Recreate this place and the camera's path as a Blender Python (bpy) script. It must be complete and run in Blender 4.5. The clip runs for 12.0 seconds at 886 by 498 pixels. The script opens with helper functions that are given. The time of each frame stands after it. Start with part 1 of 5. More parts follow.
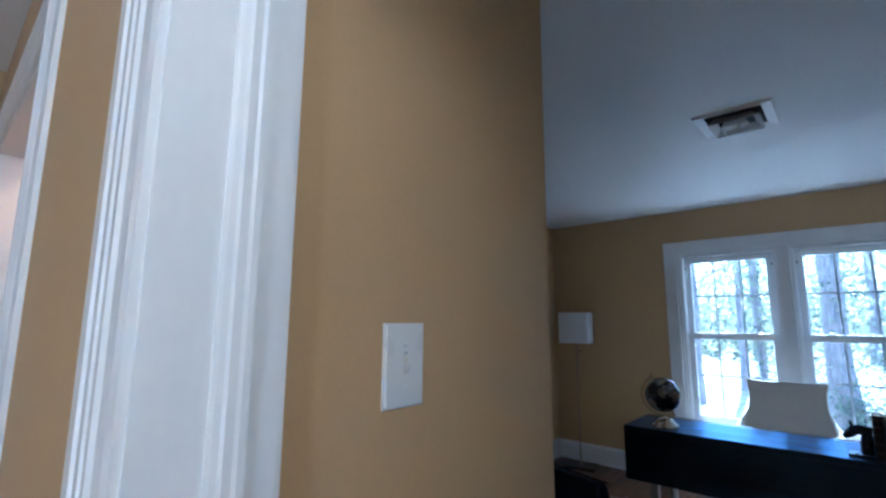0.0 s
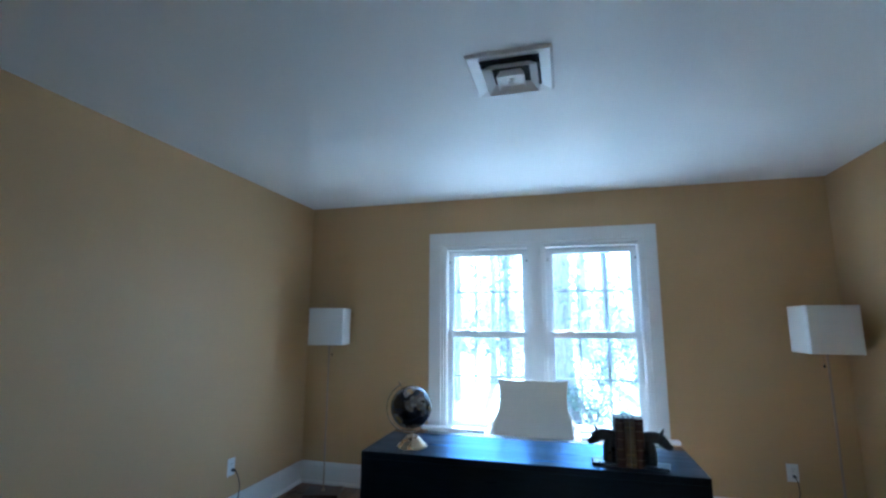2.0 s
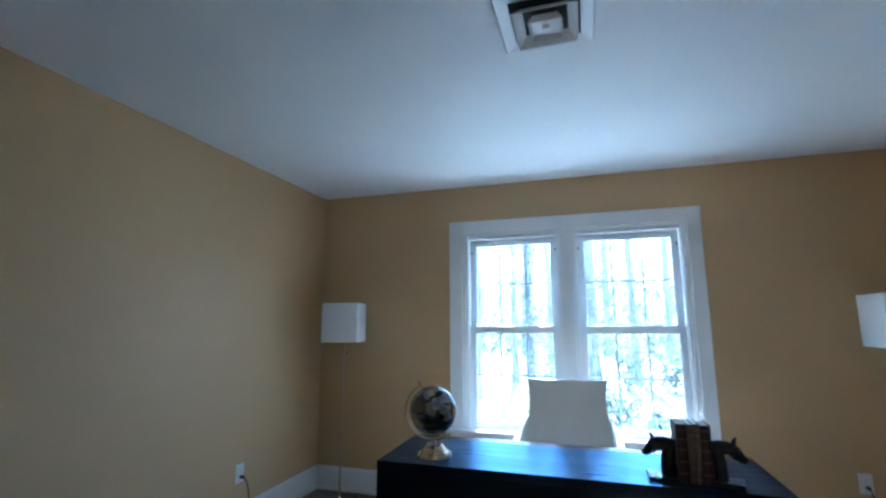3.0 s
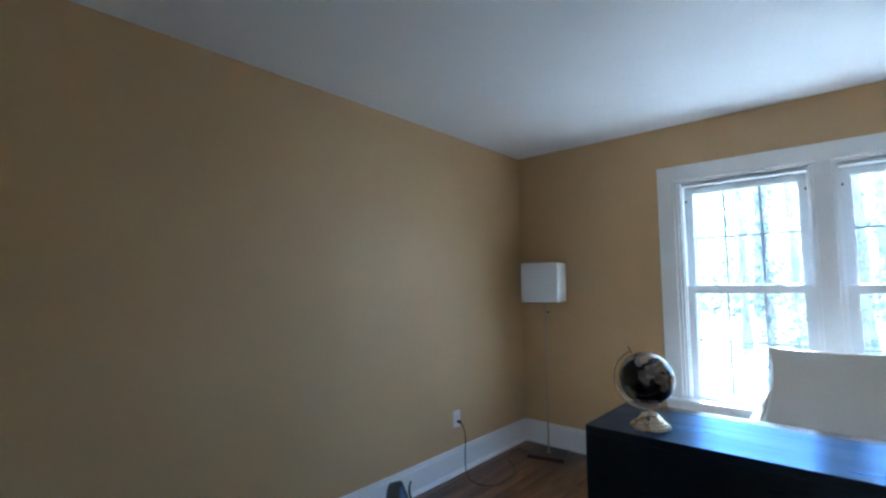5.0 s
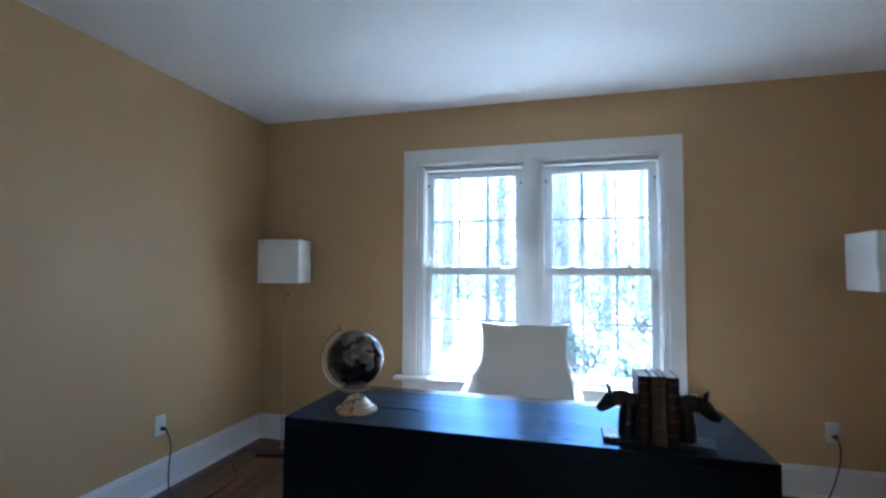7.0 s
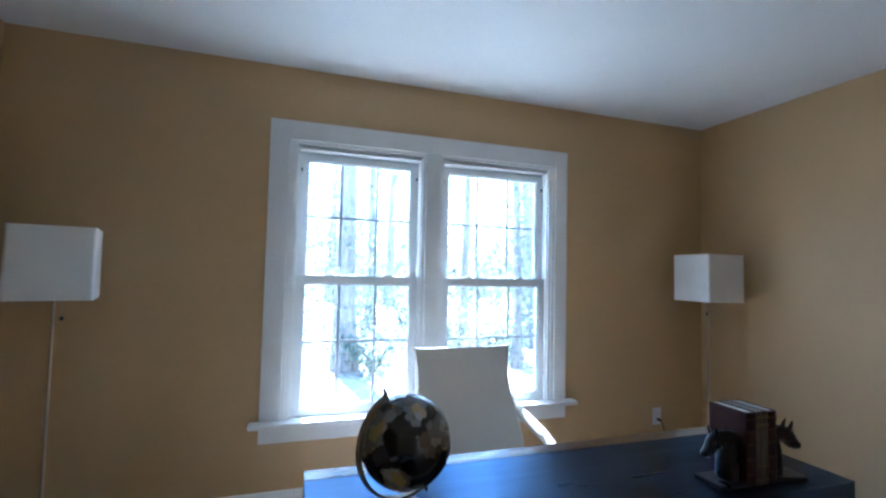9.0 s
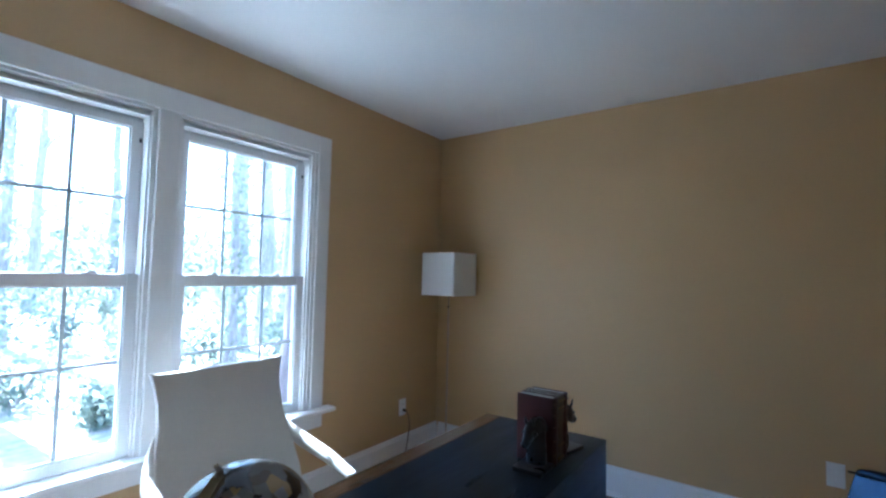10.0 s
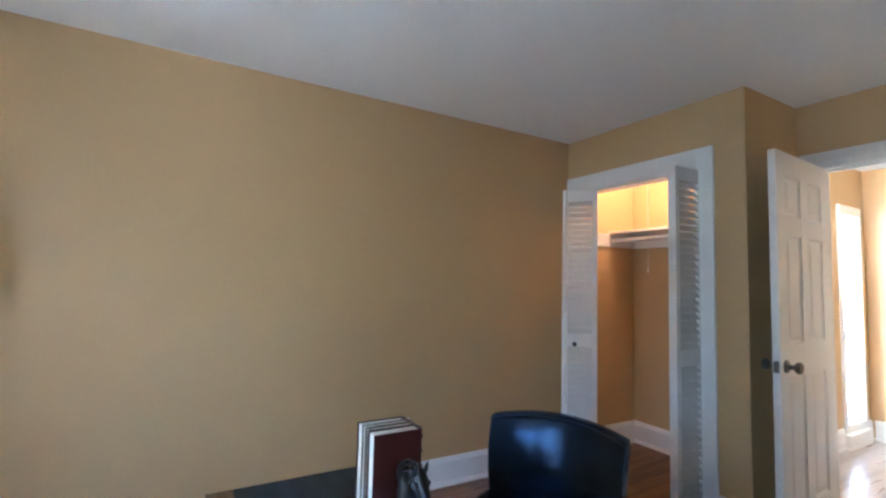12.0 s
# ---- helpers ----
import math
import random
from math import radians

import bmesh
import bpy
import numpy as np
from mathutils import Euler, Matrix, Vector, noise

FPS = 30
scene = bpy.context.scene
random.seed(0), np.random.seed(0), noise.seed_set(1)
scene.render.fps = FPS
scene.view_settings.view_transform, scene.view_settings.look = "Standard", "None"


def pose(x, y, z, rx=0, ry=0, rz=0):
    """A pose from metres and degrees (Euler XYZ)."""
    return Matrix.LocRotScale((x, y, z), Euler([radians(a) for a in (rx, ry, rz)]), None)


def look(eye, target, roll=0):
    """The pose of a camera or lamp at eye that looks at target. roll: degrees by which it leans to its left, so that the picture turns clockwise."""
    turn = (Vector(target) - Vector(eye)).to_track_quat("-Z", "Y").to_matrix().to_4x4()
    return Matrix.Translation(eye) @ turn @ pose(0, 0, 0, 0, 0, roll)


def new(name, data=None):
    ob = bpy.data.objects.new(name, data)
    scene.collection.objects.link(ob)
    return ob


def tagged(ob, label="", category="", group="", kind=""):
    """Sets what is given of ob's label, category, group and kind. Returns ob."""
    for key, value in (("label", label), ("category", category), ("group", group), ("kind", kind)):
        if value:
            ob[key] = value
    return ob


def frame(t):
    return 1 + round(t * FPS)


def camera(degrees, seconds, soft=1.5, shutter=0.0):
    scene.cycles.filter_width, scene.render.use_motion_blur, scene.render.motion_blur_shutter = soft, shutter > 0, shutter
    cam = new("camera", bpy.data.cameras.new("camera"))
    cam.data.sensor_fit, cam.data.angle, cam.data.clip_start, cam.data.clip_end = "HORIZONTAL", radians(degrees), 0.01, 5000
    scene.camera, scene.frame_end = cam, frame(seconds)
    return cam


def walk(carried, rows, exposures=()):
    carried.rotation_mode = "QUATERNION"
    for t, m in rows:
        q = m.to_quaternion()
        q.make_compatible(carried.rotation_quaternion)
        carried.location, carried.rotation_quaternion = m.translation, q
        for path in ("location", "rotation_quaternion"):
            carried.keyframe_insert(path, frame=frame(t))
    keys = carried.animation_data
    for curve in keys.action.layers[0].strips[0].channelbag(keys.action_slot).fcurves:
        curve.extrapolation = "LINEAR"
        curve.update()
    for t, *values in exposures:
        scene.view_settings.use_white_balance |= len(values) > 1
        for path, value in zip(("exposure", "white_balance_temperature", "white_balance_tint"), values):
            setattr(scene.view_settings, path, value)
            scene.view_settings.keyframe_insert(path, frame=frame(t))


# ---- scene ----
cam = camera(88.1, 12.0, soft=2.5)
PATH = [
    (0, (0.025, 0.111, 1.415), (-1.285, 1.59, 1.724), 0.3),
    (0.2, (0.0, 0.205, 1.413), (-1.234, 1.748, 1.721), 0.3),
    (0.4, (-0.023, 0.285, 1.405), (-1.173, 1.892, 1.712), 0.6),
    (0.6, (-0.057, 0.366, 1.4), (-1.094, 2.048, 1.709), 0.6),
    (0.8, (-0.073, 0.441, 1.401), (-0.967, 2.203, 1.713), 0.5),
    (1, (-0.074, 0.536, 1.41), (-0.834, 2.36, 1.721), 0.4),
    (1.5, (-0.082, 0.771, 1.397), (-0.643, 2.665, 1.711), 0.3),
    (2, (-0.142, 0.959, 1.383), (-0.649, 2.867, 1.702), 0.2),
    (2.5, (-0.212, 1.109, 1.362), (-0.714, 3.019, 1.682), 0.1),
    (3, (-0.244, 1.234, 1.348), (-0.825, 3.122, 1.665), -0.2),
    (3.5, (-0.305, 1.245, 1.336), (-1.179, 3.015, 1.661), -0.4),
    (5.5, (-0.231, 1.347, 1.365), (-1.569, 2.831, 1.465), -1.0),
    (6, (-0.142, 1.428, 1.344), (-1.241, 3.096, 1.441), -0.6),
    (6.5, (-0.078, 1.541, 1.308), (-0.897, 3.363, 1.41), -0.2),
    (7, (-0.168, 1.662, 1.291), (-0.673, 3.595, 1.386), 0.3),
    (7.5, (-0.296, 1.82, 1.306), (-0.412, 3.814, 1.403), 0.4),
    (9.5, (-1.282, 2.359, 1.354), (-0.211, 4.045, 1.455), 1.4),
    (10, (-1.281, 2.603, 1.345), (0.339, 3.77, 1.458), 1.3),
    (10.5, (-1.267, 2.933, 1.321), (0.661, 3.446, 1.462), 1.6),
    (11, (-1.216, 3.184, 1.326), (0.778, 3.113, 1.471), 1.1),
    (11.5, (-1.069, 3.409, 1.324), (0.845, 2.848, 1.476), 1.1),
    (12, (-0.916, 3.652, 1.324), (0.811, 2.654, 1.466), 1.5),
]
EXPOSURES = [(0.0, 2.75, 4200, 3), (1.0, 3.35, 4130, -4), (1.5, 3.65, 4150, -3), (2.5, 3.6, 4170, -3), (3.5, 3.6, 4270, 0), (5.5, 3.85, 4550, 1), (6.0, 3.85, 4530, 2), (6.5, 3.62, 4530, 2), (7.5, 3.5, 4560, 3), (9.5, 3.45, 4590, 3), (10.5, 3.4, 4680, 4), (11.0, 3.68, 4850, 5), (11.5, 4.05, 4900, 5), (12.0, 4.35, 4880, 5)]
walk(cam, [(t, look(eye, target, roll)) for t, eye, target, roll in PATH], EXPOSURES)

# world, sun, large lights
SUN_ELEV, SUN_AZ = 50.0, -6.0
world = bpy.data.worlds.new("world")
scene.world = world
world.use_nodes = True
wn = world.node_tree.nodes
sky = wn.new("ShaderNodeTexSky")
sky.sky_type = "NISHITA"
sky.sun_disc = False
sky.sun_elevation = radians(SUN_ELEV)
sky.sun_rotation = radians(SUN_AZ)
world.node_tree.links.new(sky.outputs[0], wn["Background"].inputs[0])
wn["Background"].inputs[1].default_value = 0.15
sun_data = bpy.data.lights.new("sun", "SUN")
sun_data.energy = 5.0
sun_data.angle = radians(0.55)
sun_data.color = (1.0, 0.96, 0.9)
sun = new("sun", sun_data)
sun.matrix_world = look((2, 12, 14), (2 - math.sin(radians(SUN_AZ)) * math.cos(radians(SUN_ELEV)), 12 - math.cos(radians(SUN_AZ)) * math.cos(radians(SUN_ELEV)), 14 - math.sin(radians(SUN_ELEV))))


def area_lamp(name, eye, target, w, h, watts, color):
    d = bpy.data.lights.new(name, "AREA")
    d.shape, d.size, d.size_y, d.energy, d.color = "RECTANGLE", w, h, watts, color
    ob = new(name, d)
    ob.matrix_world = look(eye, target)
    return ob


def bulb_light(name, place, watts, color, radius=0.04):
    d = bpy.data.lights.new(name, "POINT")
    d.energy, d.color, d.shadow_soft_size = watts, color, radius
    ob = new(name, d)
    ob.location = place
    return ob


area_lamp("hall_daylight", (0.895, -1.522, 1.1), (-1.0, -1.522, 1.1), 0.352, 1.79, 2.6, (0.93, 0.96, 1.0))
bulb_light("closet_bulb_light", (1.30, 0.60, 2.34), 1.35, (1.0, 0.54, 0.27), 0.06)
bulb_light("hall_closet_bulb_light", (-1.9, 0.55, 2.3), 2.0, (1.0, 0.55, 0.3))
# added point light without a fixture, brightens the entry wall and door jamb
bulb_light("hall_fill_light", (0.62, -0.04, 2.15), 3.5, (1.0, 0.88, 0.74), 0.1)


# materials
def srgb(r, g, b):
    f = lambda c: c / 12.92 if c <= 0.04045 else ((c + 0.055) / 1.055) ** 2.4
    return (f(r / 255), f(g / 255), f(b / 255), 1.0)


def material(name, color, rough=0.5, metal=0.0, vary=0.06, scale=3.0, fine=60.0, bump=0.1, bump_scale=None, stretch=(1, 1, 1), coat=0.0, sheen=0.0, rough_vary=0.08, island=0.0, objrand=0.0, spec=0.5):
    """A painted, wooden or metal surface with broad and fine variation and relief."""
    m = bpy.data.materials.new(name)
    m.use_nodes = True
    n, l = m.node_tree.nodes, m.node_tree.links
    b = n["Principled BSDF"]
    b.inputs["Roughness"].default_value = rough
    b.inputs["Metallic"].default_value = metal
    b.inputs["Specular IOR Level"].default_value = spec
    b.inputs["Coat Weight"].default_value = coat
    b.inputs["Coat Roughness"].default_value = 0.15
    b.inputs["Sheen Weight"].default_value = sheen
    co = n.new("ShaderNodeTexCoord")
    mp = n.new("ShaderNodeMapping")
    mp.inputs["Scale"].default_value = stretch
    l.new(co.outputs["Object"], mp.inputs[0])
    big = n.new("ShaderNodeTexNoise")
    big.inputs["Scale"].default_value = scale
    big.inputs["Detail"].default_value = 4
    l.new(mp.outputs[0], big.inputs[0])
    small = n.new("ShaderNodeTexNoise")
    small.inputs["Scale"].default_value = fine
    small.inputs["Detail"].default_value = 5
    l.new(mp.outputs[0], small.inputs[0])
    add = n.new("ShaderNodeMath")
    add.operation = "ADD"
    l.new(big.outputs[0], add.inputs[0])
    l.new(small.outputs[0], add.inputs[1])
    last = add
    if island or objrand:
        src = n.new("ShaderNodeNewGeometry") if island else n.new("ShaderNodeObjectInfo")
        sc = n.new("ShaderNodeMath")
        sc.operation = "MULTIPLY_ADD"
        sc.inputs[1].default_value = island or objrand
        l.new(src.outputs["Random Per Island" if island else "Random"], sc.inputs[0])
        l.new(add.outputs[0], sc.inputs[2])
        last = sc
    mr = n.new("ShaderNodeMapRange")
    mr.inputs["From Min"].default_value, mr.inputs["From Max"].default_value = 0.7, 1.3 + (island or objrand)
    mr.inputs["To Min"].default_value, mr.inputs["To Max"].default_value = 1 - vary, 1 + vary
    l.new(last.outputs[0], mr.inputs[0])
    hsv = n.new("ShaderNodeHueSaturation")
    hsv.inputs["Color"].default_value = color
    l.new(mr.outputs[0], hsv.inputs["Value"])
    l.new(hsv.outputs[0], b.inputs["Base Color"])
    rr = n.new("ShaderNodeMapRange")
    rr.inputs["From Min"].default_value, rr.inputs["From Max"].default_value = 0.3, 0.7
    rr.inputs["To Min"].default_value, rr.inputs["To Max"].default_value = max(0.02, rough - rough_vary), min(1, rough + rough_vary)
    l.new(big.outputs[0], rr.inputs[0])
    l.new(rr.outputs[0], b.inputs["Roughness"])
    if bump:
        bp = n.new("ShaderNodeBump")
        bp.inputs["Strength"].default_value = bump
        bp.inputs["Distance"].default_value = 0.002
        if bump_scale:
            bn = n.new("ShaderNodeTexNoise")
            bn.inputs["Scale"].default_value = bump_scale
            bn.inputs["Detail"].default_value = 3
            l.new(mp.outputs[0], bn.inputs[0])
            l.new(bn.outputs[0], bp.inputs["Height"])
        else:
            l.new(small.outputs[0], bp.inputs["Height"])
        l.new(bp.outputs[0], b.inputs["Normal"])
    return m


def wood(name, dark, light, rough=0.35, scale=14.0, stretch=(1, 0.08, 1), coat=0.2, objrand=0.0, vary=0.0, bump=0.15, distort=6.0):
    """Straight-grained wood; the grain runs along the axis with the small stretch."""
    m = bpy.data.materials.new(name)
    m.use_nodes = True
    n, l = m.node_tree.nodes, m.node_tree.links
    b = n["Principled BSDF"]
    b.inputs["Coat Weight"].default_value = coat
    b.inputs["Coat Roughness"].default_value = 0.2
    co = n.new("ShaderNodeTexCoord")
    info = n.new("ShaderNodeObjectInfo")
    off = n.new("ShaderNodeVectorMath")
    off.operation = "MULTIPLY_ADD"
    off.inputs[1].default_value = (37, 11, 5)
    l.new(info.outputs["Random"], off.inputs[0])
    l.new(co.outputs["Object"], off.inputs[2])
    mp = n.new("ShaderNodeMapping")
    mp.inputs["Scale"].default_value = stretch
    l.new(off.outputs[0], mp.inputs[0])
    wv = n.new("ShaderNodeTexNoise")
    wv.inputs["Scale"].default_value = scale
    wv.inputs["Detail"].default_value = 8
    wv.inputs["Roughness"].default_value = 0.62
    wv.inputs["Distortion"].default_value = distort * 0.1
    l.new(mp.outputs[0], wv.inputs[0])
    fi = n.new("ShaderNodeTexNoise")
    fi.inputs["Scale"].default_value = scale * 9
    fi.inputs["Detail"].default_value = 4
    l.new(mp.outputs[0], fi.inputs[0])
    mx = n.new("ShaderNodeMath")
    mx.operation = "MULTIPLY_ADD"
    mx.inputs[1].default_value = 0.5
    l.new(fi.outputs[0], mx.inputs[0])
    l.new(wv.outputs[0], mx.inputs[2])
    mr = n.new("ShaderNodeMapRange")
    mr.inputs["From Min"].default_value, mr.inputs["From Max"].default_value = 0.55, 0.98
    l.new(mx.outputs[0], mr.inputs[0])
    cm = n.new("ShaderNodeMix")
    cm.data_type = "RGBA"
    cm.inputs[6].default_value, cm.inputs[7].default_value = dark, light
    l.new(mr.outputs[0], cm.inputs[0])
    hsv = n.new("ShaderNodeHueSaturation")
    l.new(cm.outputs[2], hsv.inputs["Color"])
    rv = n.new("ShaderNodeMapRange")
    rv.inputs["To Min"].default_value, rv.inputs["To Max"].default_value = 1 - objrand, 1 + objrand
    l.new(info.outputs["Random"], rv.inputs[0])
    l.new(rv.outputs[0], hsv.inputs["Value"])
    l.new(hsv.outputs[0], b.inputs["Base Color"])
    rr = n.new("ShaderNodeMapRange")
    rr.inputs["From Min"].default_value, rr.inputs["From Max"].default_value = 0.3, 0.7
    rr.inputs["To Min"].default_value, rr.inputs["To Max"].default_value = rough + 0.08, rough - 0.06
    l.new(wv.outputs[0], rr.inputs[0])
    l.new(rr.outputs[0], b.inputs["Roughness"])
    bp = n.new("ShaderNodeBump")
    bp.inputs["Strength"].default_value = bump
    bp.inputs["Distance"].default_value = 0.0015
    l.new(mx.outputs[0], bp.inputs["Height"])
    l.new(bp.outputs[0], b.inputs["Normal"])
    return m


M = {}
M["wall"] = material("tan_wall_paint", (0.545, 0.372, 0.18, 1), 0.5, vary=0.035, scale=0.9, fine=180, bump=0.12, bump_scale=260)
M["ceiling"] = material("white_ceiling_paint", (0.8, 0.8, 0.79, 1), 0.6, vary=0.02, scale=0.8, fine=150, bump=0.1, bump_scale=200)
M["trim"] = material("white_semigloss_trim", (0.8, 0.8, 0.79, 1), 0.42, vary=0.02, scale=2.5, fine=90, bump=0.012, stretch=(1, 1, 0.3))
M["vinyl"] = material("white_vinyl_sash", (0.78, 0.79, 0.8, 1), 0.35, vary=0.015, scale=5, fine=100, bump=0.03)
M["grille"] = material("grey_grille_bar", (0.68, 0.70, 0.72, 1), 0.5, vary=0.02, bump=0)
M["plate"] = material("white_plastic_plate", (0.78, 0.78, 0.76, 1), 0.3, vary=0.01, bump=0.02)
M["dark"] = material("black_plastic", (0.015, 0.015, 0.016, 1), 0.4, vary=0.05, bump=0.02)
# black for the unlit depth of the ceiling vent
M["ventblack"] = material("black_vent_shade", (0.02, 0.02, 0.022, 1), 0.8, vary=0.1, bump=0)
M["vent"] = material("white_enamel_vent", (0.85, 0.85, 0.84, 1), 0.38, vary=0.02, bump=0.02)
M["steel"] = material("brushed_steel", (0.5, 0.47, 0.43, 1), 0.28, 1.0, vary=0.05, scale=8, fine=200, bump=0.05, stretch=(1, 1, 0.05))
M["nickel"] = material("satin_nickel", (0.20, 0.18, 0.16, 1), 0.4, 1.0, vary=0.05, scale=20, fine=200, bump=0.03)
M["pole"] = material("warm_brushed_metal", (0.42, 0.34, 0.25, 1), 0.34, 1.0, vary=0.05, scale=8, fine=200, bump=0.05, stretch=(1, 1, 0.05))
M["arm"] = material("antique_brass", (0.22, 0.16, 0.09, 1), 0.38, 1.0, vary=0.1, scale=18, fine=150, bump=0.04)
M["bronze"] = material("pale_brass", (0.62, 0.53, 0.38, 1), 0.3, 1.0, vary=0.08, scale=18, fine=150, bump=0.04)
M["floor"] = wood("stained_oak_floor", (0.05, 0.022, 0.010, 1), (0.20, 0.095, 0.042, 1), 0.36, 11, (1, 0.07, 1), 0.12, 0.25)
# hall wood made pale to carry the sunlight lying on it
M["floorx"] = wood("sun_paled_hall_floor", (0.3, 0.24, 0.19, 1), (0.48, 0.4, 0.33, 1), 0.3, 11, (1, 0.07, 1), 0.3, 0.15)
M["gap"] = material("dark_floor_joint", (0.012, 0.007, 0.004, 1), 0.8, vary=0.1, bump=0)
# espresso wood, its base shifted to blue for the reflected sky
M["espresso"] = wood("espresso_oak_with_sky_blue", (0.0035, 0.0045, 0.008, 1), (0.009, 0.011, 0.018, 1), 0.32, 13, (0.12, 1, 1), 0.45, 0.0, bump=0.35)
M["walnut"] = wood("brown_walnut_edge", (0.085, 0.045, 0.022, 1), (0.20, 0.115, 0.06, 1), 0.17, 16, (0.09, 1, 1), 0.4, 0.0, bump=0.2)
M["blackwood"] = wood("black_wood_leg", (0.008, 0.006, 0.005, 1), (0.02, 0.015, 0.012, 1), 0.35, 14, (1, 1, 0.1), 0.2)
M["basewood"] = wood("dark_brown_lamp_base", (0.02, 0.009, 0.006, 1), (0.05, 0.024, 0.015, 1), 0.35, 14, (0.1, 1, 1), 0.2)
M["leather"] = material("black_leather_with_sky_gloss", (0.006, 0.0065, 0.009, 1), 0.24, vary=0.1, scale=6, fine=120, bump=0.1, bump_scale=170, spec=0.7, rough_vary=0.03)
M["cream"] = material("cream_leather", (0.70, 0.67, 0.61, 1), 0.42, vary=0.03, scale=4, fine=100, bump=0.15, bump_scale=220)
M["shade"] = material("white_linen_shade", (0.76, 0.75, 0.72, 1), 0.85, vary=0.03, scale=4, fine=300, bump=0.25, bump_scale=500)
M["rug"] = material("white_shag_rug", (0.62, 0.61, 0.58, 1), 0.95, vary=0.12, scale=6, fine=80, bump=0.1, sheen=0.3, island=0.3)
M["burgundy"] = material("burgundy_book_cloth", (0.058, 0.010, 0.008, 1), 0.5, vary=0.12, scale=7, fine=150, bump=0.2)
M["maroon"] = material("dark_maroon_leather", (0.035, 0.008, 0.007, 1), 0.42, vary=0.15, scale=9, fine=150, bump=0.2)
M["tanbook"] = material("tan_book_leather", (0.12, 0.09, 0.066, 1), 0.45, vary=0.12, scale=9, fine=150, bump=0.2)
M["gold"] = material("gilt_band", (0.22, 0.15, 0.08, 1), 0.4, 0.6, vary=0.1, bump=0.05)
M["band"] = material("worn_tooled_band", (0.085, 0.045, 0.03, 1), 0.45, vary=0.15, bump=0.1)
M["pages"] = material("cream_page_block", (0.72, 0.69, 0.60, 1), 0.8, vary=0.06, scale=4, fine=400, bump=0.3, stretch=(12, 1, 0.5))
M["horse"] = material("black_patinated_metal", (0.010, 0.010, 0.012, 1), 0.33, 0.2, vary=0.3, scale=20, fine=120, bump=0.3, bump_scale=60)
M["bark"] = material("tree_bark", (0.27, 0.25, 0.25, 1), 0.9, vary=0.4, scale=3, fine=30, bump=1.0, bump_scale=14, stretch=(1, 1, 0.2))
M["bark_dark"] = material("dark_tree_bark", (0.15, 0.125, 0.13, 1), 0.9, vary=0.4, scale=3, fine=30, bump=1.0, bump_scale=14, stretch=(1, 1, 0.2))
M["leaf"] = material("foliage", (0.22, 0.245, 0.18, 1), 0.6, vary=0.35, scale=1, fine=8, bump=0, island=0.5)
M["leaf2"] = material("foliage_blue_green", (0.20, 0.235, 0.19, 1), 0.6, vary=0.35, scale=1, fine=8, bump=0, island=0.5)
M["ground"] = material("pale_leaf_litter", (0.40, 0.37, 0.32, 1), 0.95, vary=0.35, scale=0.5, fine=9, bump=0.8, bump_scale=12)
M["wallout"] = material("outer_render", (0.5, 0.48, 0.45, 1), 0.8, vary=0.05, scale=2, fine=60, bump=0.2)
# blue gloss colour puts the sky's reflection into desk veneer and leather
for key, ior, rough in (("espresso", 1.47, 0.26), ("leather", 1.48, 0.19)):
    nt = M[key].node_tree
    b = nt.nodes["Principled BSDF"]
    b.inputs["Coat Weight"].default_value = 0.0
    b.inputs["Specular IOR Level"].default_value = 0.12
    sky_gloss = nt.nodes.new("ShaderNodeBsdfGlossy")
    sky_gloss.inputs["Color"].default_value = (0.22, 0.48, 1.0, 1)
    sky_gloss.inputs["Roughness"].default_value = rough
    fr = nt.nodes.new("ShaderNodeFresnel")
    fr.inputs["IOR"].default_value = ior
    mx = nt.nodes.new("ShaderNodeMixShader")
    nt.links.new(fr.outputs[0], mx.inputs[0])
    nt.links.new(b.outputs[0], mx.inputs[1])
    nt.links.new(sky_gloss.outputs[0], mx.inputs[2])
    nt.links.new(b.inputs["Normal"].links[0].from_socket, sky_gloss.inputs["Normal"])
    nt.links.new(mx.outputs[0], nt.nodes["Material Output"].inputs[0])
for key in ("leaf", "leaf2"):
    nt = M[key].node_tree
    b = nt.nodes["Principled BSDF"]
    tr = nt.nodes.new("ShaderNodeBsdfTranslucent")
    mx = nt.nodes.new("ShaderNodeMixShader")
    mx.inputs[0].default_value = 0.55
    nt.links.new(b.inputs["Base Color"].links[0].from_socket, tr.inputs[0])
    nt.links.new(b.outputs[0], mx.inputs[1])
    nt.links.new(tr.outputs[0], mx.inputs[2])
    nt.links.new(mx.outputs[0], nt.nodes["Material Output"].inputs[0])
g = bpy.data.materials.new("window_glass")
g.use_nodes = True
gb = g.node_tree.nodes["Principled BSDF"]
gb.inputs["Base Color"].default_value = (0.97, 0.98, 0.98, 1)
gb.inputs["Roughness"].default_value = 0.0
gb.inputs["Transmission Weight"].default_value = 1.0
gb.inputs["IOR"].default_value = 1.1
M["glass"] = g


# mesh helpers
def box(bm, x0, x1, y0, y1, z0, z1, mat=0):
    v = [bm.verts.new((x, y, z)) for z in (z0, z1) for y in (y0, y1) for x in (x0, x1)]
    for f in ((0, 2, 3, 1), (4, 5, 7, 6), (0, 1, 5, 4), (2, 6, 7, 3), (0, 4, 6, 2), (1, 3, 7, 5)):
        bm.faces.new([v[i] for i in f]).material_index = mat
    return v


